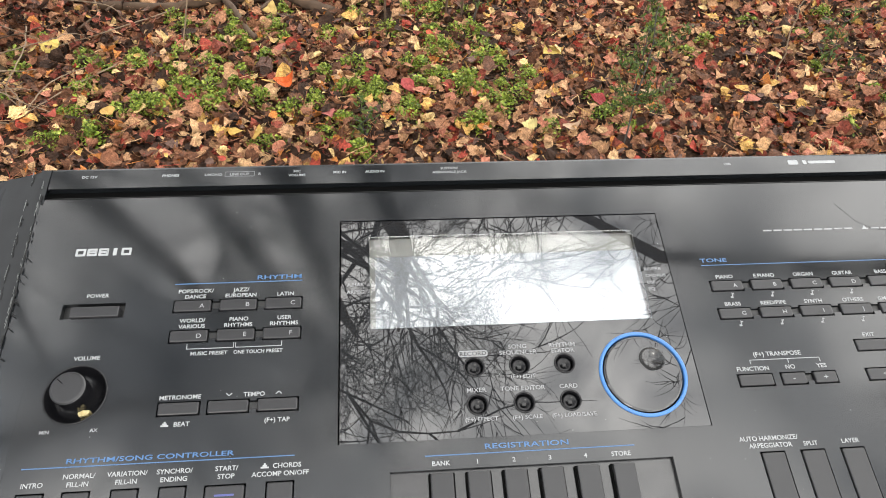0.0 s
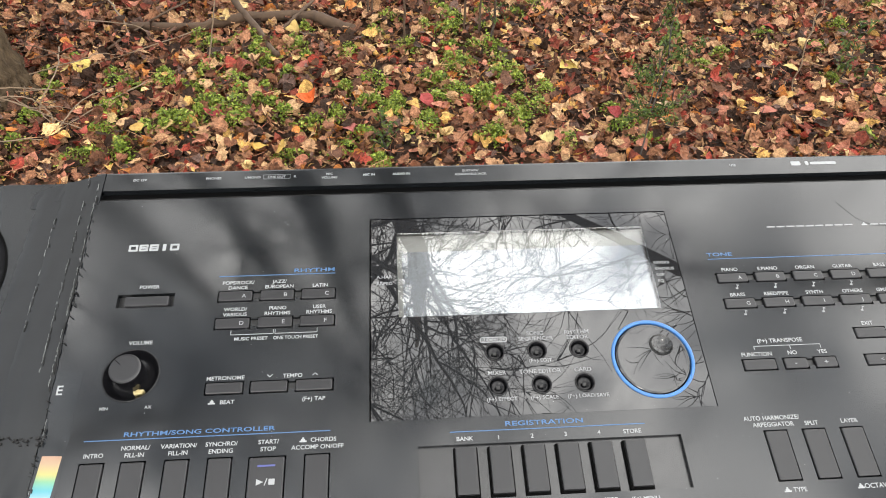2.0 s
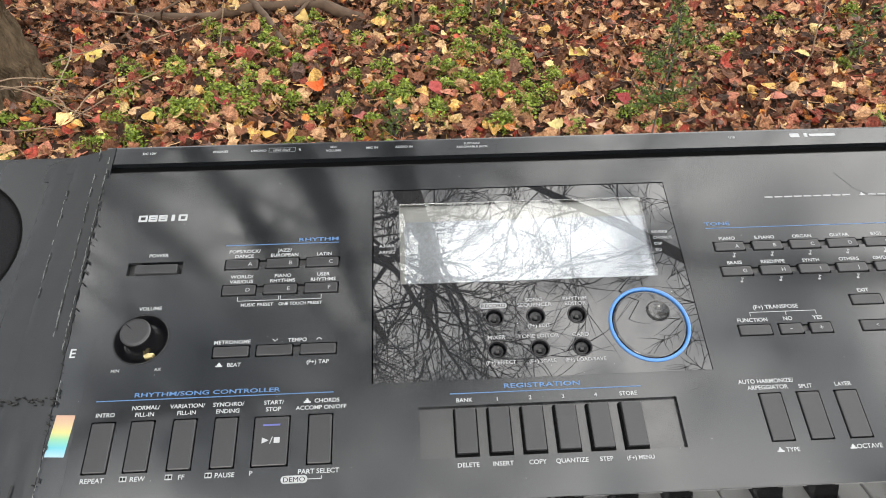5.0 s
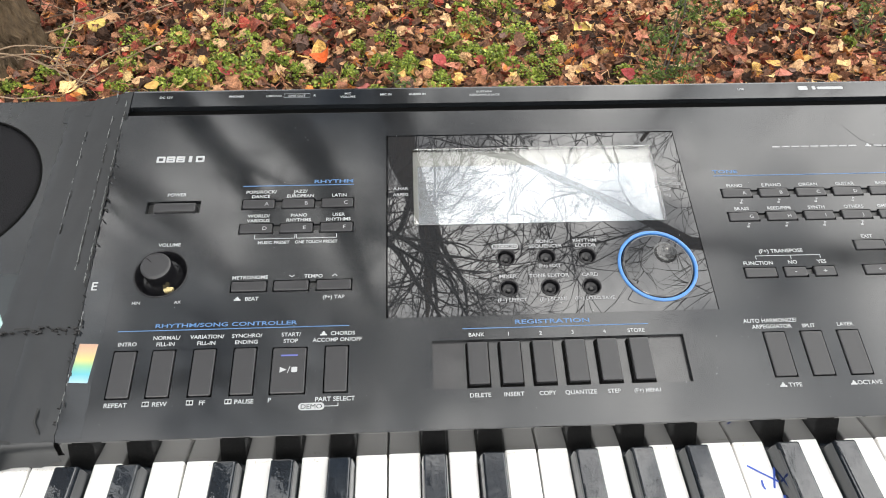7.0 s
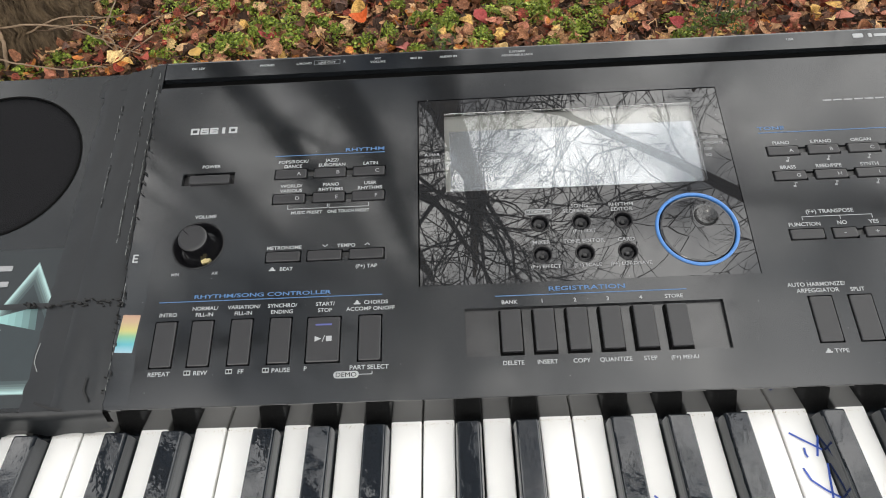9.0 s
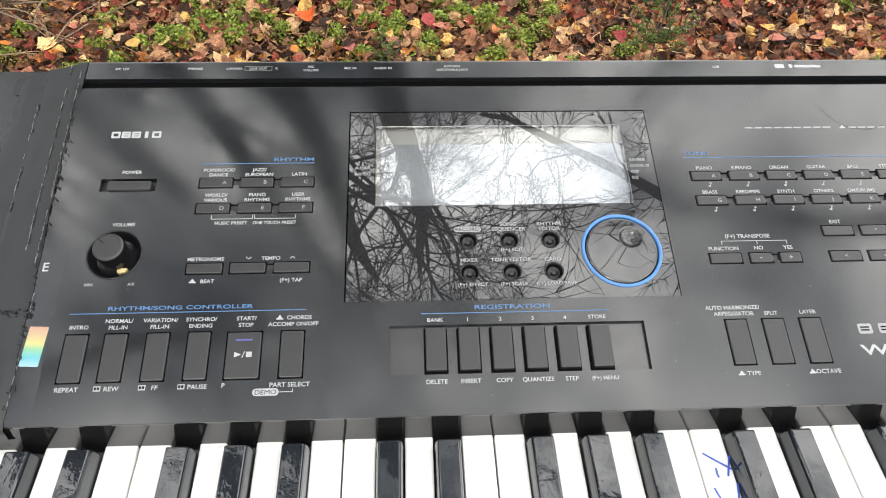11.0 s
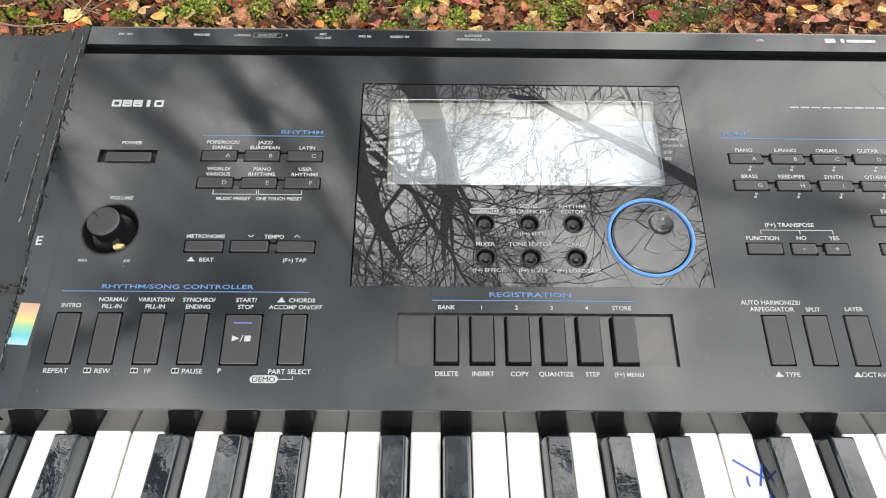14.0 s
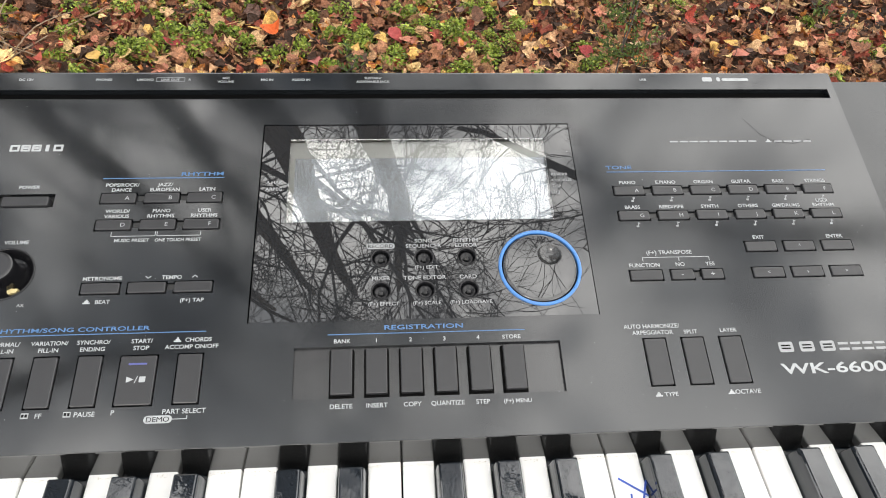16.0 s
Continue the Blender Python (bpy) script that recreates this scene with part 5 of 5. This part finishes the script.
def add_leaf(verts, faces, rg, x, y, z, size, kind, tilt, curl, coarse=False):
    half = leaf_shape(kind, rg)
    turn = rg.uniform(0, math.tau)
    e = Euler((rg.gauss(0, tilt), rg.gauss(0, tilt), turn)).to_matrix()
    cu, fold = rg.gauss(0, curl), rg.uniform(0.0, 0.5)
    if coarse:
        half = half[::2] + half[-1:]
    base = len(verts)
    for i, (u, w) in enumerate(half):
        bend = cu * (u - 0.5) ** 2
        for sgn in (-1, 0, 1):
            p = Vector(((u - 0.5), sgn * w, bend + abs(sgn) * w * fold * (0.9 if sgn > 0 else 0.6) + rg.uniform(-0.035, 0.035))) * size
            p = e @ p
            verts.append((x + p.x, y + p.y, z + p.z))
    for i in range(len(half) - 1):
        a = base + 3 * i
        faces.append((a, a + 1, a + 4, a + 3))
        faces.append((a + 1, a + 2, a + 5, a + 4))


def litter(name, boxes, seed, label, spread=0):
    rg = random.Random(seed)
    verts, faces = [], []
    for (x0, x1, y0, y1), count in boxes:
        for _ in range(count):
            x, y = rg.uniform(x0, x1), rg.uniform(y0, y1)
            size = rg.choice((0.008, 0.012, 0.016, 0.020, 0.025, 0.031, 0.038, 0.046)) * rg.uniform(0.75, 1.15)
            add_leaf(verts, faces, rg, x, y, rise(x, y) + 0.004 + abs(rg.gauss(0, 0.017)), size, rg.choice((0, 1, 2, 3, 3)), 0.50, 1.2, size < 0.021)
        for _ in range(count // 5):
            # loose straws, stalks and needles between the leaves
            x, y, a, l = rg.uniform(x0, x1), rg.uniform(y0, y1), rg.uniform(0, math.tau), rg.uniform(0.015, 0.07)
            z, w, b = rise(x, y) + rg.uniform(0.008, 0.042), rg.uniform(0.0004, 0.0009), len(verts)
            u, v, h = math.cos(a), math.sin(a), rg.gauss(0, 0.12) * l
            for k in range(4):
                f, sag = k / 3 - 0.5, rg.gauss(0, 0.03) * l
                for sgn in (-1, 1):
                    verts.append((x + u * l * f - v * (sgn * w + sag), y + v * l * f + u * (sgn * w + sag), z + h * f + 0.0004 * sgn))
            faces += [(b + 2 * k, b + 2 * k + 1, b + 2 * k + 3, b + 2 * k + 2) for k in range(3)]
    for _ in range(spread):
        a, r = rg.uniform(0, math.tau), 8.5 * rg.random() ** 0.62
        x, y = 0.2 + r * math.cos(a), 1.2 + r * math.sin(a)
        if -2.0 < x < 2.4 and 0.85 < y < 2.3:
            continue
        add_leaf(verts, faces, rg, x, y, rise(x, y) + 0.004 + abs(rg.gauss(0, 0.012)), rg.uniform(0.028, 0.060), rg.choice((0, 1, 1, 2)), 0.3, 0.9, True)
    ob = raw(name, verts, faces, M_LEAF)
    return tagged(ob, label, "fallen leaves", kind="stuff")


litter("leaf_litter", [((-2.0, 2.4, 0.85, 2.3), 36000), ((-2.6, 3.0, 2.3, 3.2), 5000), ((-2.4, 2.8, 0.4, 0.85), 2500)], 31, "brown, red and yellow fallen autumn leaves covering the ground", 50000)


def single_leaf(x, y, size, colour, turn, kind, label, seed):
    rg = random.Random(seed)
    verts, faces = [], []
    add_leaf(verts, faces, rg, 0, 0, 0, size * 0.64, 3 if kind == 2 else kind, 0.25, 0.9)
    m = material("leaf_" + label.split()[0].replace("-", "_"), tuple(0.82 * c for c in colour), 0.7, vary=0.55, scale=75, bump=0.8, bump_scale=150, depth=0.005, spec=0.22)
    ob = raw("fallen_leaf", verts, faces, m)
    ob.matrix_basis = pose(x, y, rise(x, y) + 0.040, 12, -8, turn)
    return tagged(ob, label, "leaf", group="bright single leaves")


for k, (x, y, size, colour, kind, label) in enumerate((
        (-0.214, 1.365, 0.085, (0.62, 0.12, 0.025), 1, "bright orange-red fallen leaf on green weeds"), (0.567, 1.31, 0.07, (0.26, 0.035, 0.035), 1, "dark red fallen leaf on brown litter"),
        (-0.835, 1.562, 0.085, (0.62, 0.46, 0.13), 2, "yellow lobed fallen leaf on brown litter"), (-0.88, 1.54, 0.06, (0.60, 0.46, 0.16), 2, "yellow lobed fallen leaf on brown litter"),
        (-0.106, 1.24, 0.085, (0.42, 0.13, 0.11), 0, "pinkish fallen leaf on brown litter"), (-0.245, 1.555, 0.07, (0.46, 0.14, 0.10), 0, "pinkish fallen leaf on brown litter"),
        (0.494, 1.558, 0.095, (0.64, 0.47, 0.13), 2, "yellow lobed fallen leaf on brown litter"), (0.09, 1.36, 0.08, (0.33, 0.06, 0.055), 0, "red fallen leaf on brown litter"),
        (-0.45, 1.31, 0.065, (0.28, 0.04, 0.04), 1, "dark red fallen leaf on brown litter"), (-0.788, 1.232, 0.055, (0.58, 0.20, 0.05), 1, "orange fallen leaf on brown litter"),
        (-0.911, 1.267, 0.05, (0.58, 0.20, 0.05), 1, "orange fallen leaf on brown litter"), (-0.311, 1.188, 0.075, (0.56, 0.36, 0.09), 1, "golden fallen leaf on brown litter"),
        (-0.268, 1.178, 0.065, (0.58, 0.38, 0.10), 1, "golden fallen leaf on brown litter"), (0.377, 1.212, 0.06, (0.62, 0.52, 0.22), 2, "pale yellow fallen leaf on brown litter"),
        (0.72, 1.36, 0.08, (0.56, 0.40, 0.24), 1, "tan fallen leaf on brown litter"), (0.98, 1.31, 0.08, (0.44, 0.15, 0.10), 1, "pinkish fallen leaf on brown litter"),
        (0.16, 1.62, 0.06, (0.50, 0.10, 0.05), 0, "red fallen leaf on brown litter"), (0.48, 1.20, 0.075, (0.50, 0.33, 0.21), 1, "tan fallen leaf on brown litter"),
        (-0.30, 1.78, 0.08, (0.58, 0.40, 0.14), 1, "golden fallen leaf on brown litter"), (0.80, 1.75, 0.07, (0.60, 0.44, 0.26), 1, "tan fallen leaf on brown litter"),
        (-0.62, 1.26, 0.06, (0.55, 0.34, 0.10), 1, "golden fallen leaf on brown litter"), (-0.74, 1.24, 0.06, (0.42, 0.10, 0.07), 1, "red fallen leaf on brown litter"),
        (1.15, 1.55, 0.07, (0.58, 0.42, 0.16), 2, "yellow lobed fallen leaf on brown litter"), (0.0, 1.52, 0.07, (0.36, 0.08, 0.06), 0, "red fallen leaf on brown litter"))):
    single_leaf(x, y, size, colour, k * 57 % 360, kind, label, 100 + k)


# ---- green weeds ----
def weeds(patches, seed):
    """Low green weeds with many small round leaves."""
    rg = random.Random(seed)
    verts, faces = [], []
    for cx, cy, sx, sy, clumps in patches:
        for _ in range(int(clumps * 0.46)):
            px, py = rg.gauss(cx, sx * 1.15), rg.gauss(cy, sy * 1.15)
            sx2, sy2, tall = rg.uniform(0.012, 0.026), rg.uniform(0.010, 0.020), rg.uniform(0.030, 0.052)
            for _ in range(rg.randrange(120, 280)):
                gx, gy = rg.gauss(0, 1), rg.gauss(0, 1)
                x, y = px + gx * sx2, py + gy * sy2
                z = rise(x, y) + 0.010 + tall * math.exp(-0.35 * (gx * gx + gy * gy)) * rg.uniform(0.45, 1.0)
                s = rg.choice((0.0024, 0.0030, 0.0036, 0.0044, 0.0054)) * rg.uniform(0.85, 1.15)
                e = Euler((rg.gauss(0, 0.6), rg.gauss(0, 0.6), rg.uniform(0, 6.28))).to_matrix()
                b = len(verts)
                for u, w in ((-1, 0), (-0.45, 0.6), (0.4, 0.55), (1.05, 0), (0.4, -0.55), (-0.45, -0.6)):
                    p = e @ Vector((u * s, w * s, abs(w) * s * 0.25))
                    verts.append((x + p.x, y + p.y, z + p.z))
                faces.append(tuple(range(b, b + 6)))
    ob = raw("green_weeds", verts, faces, M_GREEN)
    return tagged(ob, "low bright green weeds growing through the leaves", "weeds", kind="stuff")


weeds([(-0.32, 1.66, 0.10, 0.06, 34), (-0.36, 1.42, 0.09, 0.05, 34), (0.16, 1.66, 0.12, 0.10, 44), (0.28, 1.40, 0.10, 0.06, 30), (0.05, 1.45, 0.14, 0.10, 34), (-0.58, 1.32, 0.12, 0.05, 30),
       (-0.80, 1.50, 0.08, 0.08, 18), (-0.10, 1.28, 0.2, 0.05, 26), (-1.0, 1.22, 0.12, 0.05, 26), (0.45, 1.30, 0.12, 0.06, 18), (-0.45, 1.55, 0.12, 0.10, 22), (-0.85, 1.95, 0.2, 0.15, 8),
       (0.75, 1.62, 0.25, 0.2, 16), (1.25, 1.6, 0.2, 0.2, 14), (1.5, 1.3, 0.25, 0.1, 12), (0.1, 1.85, 0.25, 0.10, 16), (-0.3, 2.6, 1.2, 0.5, 30), (1.3, 1.95, 0.3, 0.1, 8)], 41)


def sapling(x, y, height, lean, seed, label, mat, leaf=0.013, count=170, spread=0.075):
    rg = random.Random(seed)
    tree = new("sapling")
    tree.matrix_basis = pose(x, y, rise(x, y))
    tagged(tree, label, "sapling")
    bm = bmesh.new()
    stem = [Vector((lean[0] * s + rg.gauss(0, 0.004), lean[1] * s + rg.gauss(0, 0.004), height * s)) for s in [i / 8 for i in range(9)]]
    tube(bm, stem, [0.0022 - 0.0014 * i / 8 for i in range(9)], 6)
    tips = []
    for _ in range(22):
        i = rg.randrange(2, 9)
        a = rg.uniform(0, math.tau)
        d = Vector((math.cos(a), math.sin(a), rg.uniform(0.1, 0.8)))
        pts = wander(rg, stem[i], d, spread * rg.uniform(0.5, 1.2) * (1.25 - i / 12), 4, 0.15, 0.05)
        tube(bm, pts, [0.0012, 0.001, 0.0008, 0.0006, 0.0004], 4)
        tips += pts[1:]
    part("stem", bm, M_BRANCH, tree)
    verts, faces = [], []
    for _ in range(count):
        c = rg.choice(tips) + Vector((rg.gauss(0, 0.007), rg.gauss(0, 0.007), rg.gauss(0, 0.007)))
        e = Euler((rg.gauss(0, 0.7), rg.gauss(0, 0.7), rg.uniform(0, 6.28))).to_matrix()
        s = leaf * rg.uniform(0.6, 1.2)
        b = len(verts)
        for u, w in ((-1, 0), (-0.3, 0.36), (0.4, 0.28), (1, 0), (0.4, -0.28), (-0.3, -0.36)):
            verts.append(tuple(c + e @ Vector((u * s, w * s, abs(w) * s * 0.3))))
        faces.append(tuple(range(b, b + 6)))
    raw("foliage", verts, faces, mat, tree)
    return tree


sapling(0.585, 1.12, 0.46, (0.11, 0.26), 51, "thin green evergreen sapling rising from the leaves", M_PINE, 0.0064, 1700, 0.085)
sapling(0.66, 1.33, 0.20, (0.05, 0.10), 52, "small grey-green seedling among leaves", M_PINE, 0.010, 160, 0.06)
sapling(0.30, 1.72, 0.26, (0.02, 0.10), 53, "wispy brown-green seedling among leaves", M_PINE, 0.008, 160, 0.06)
sapling(-0.02, 1.18, 0.10, (0.0, 0.03), 54, "tiny dark green seedling among leaves", M_PINE, 0.008, 90, 0.03)
sapling(1.28, 1.50, 0.16, (0.03, 0.05), 55, "small grey-green seedling among leaves", M_PINE, 0.010, 130, 0.07)
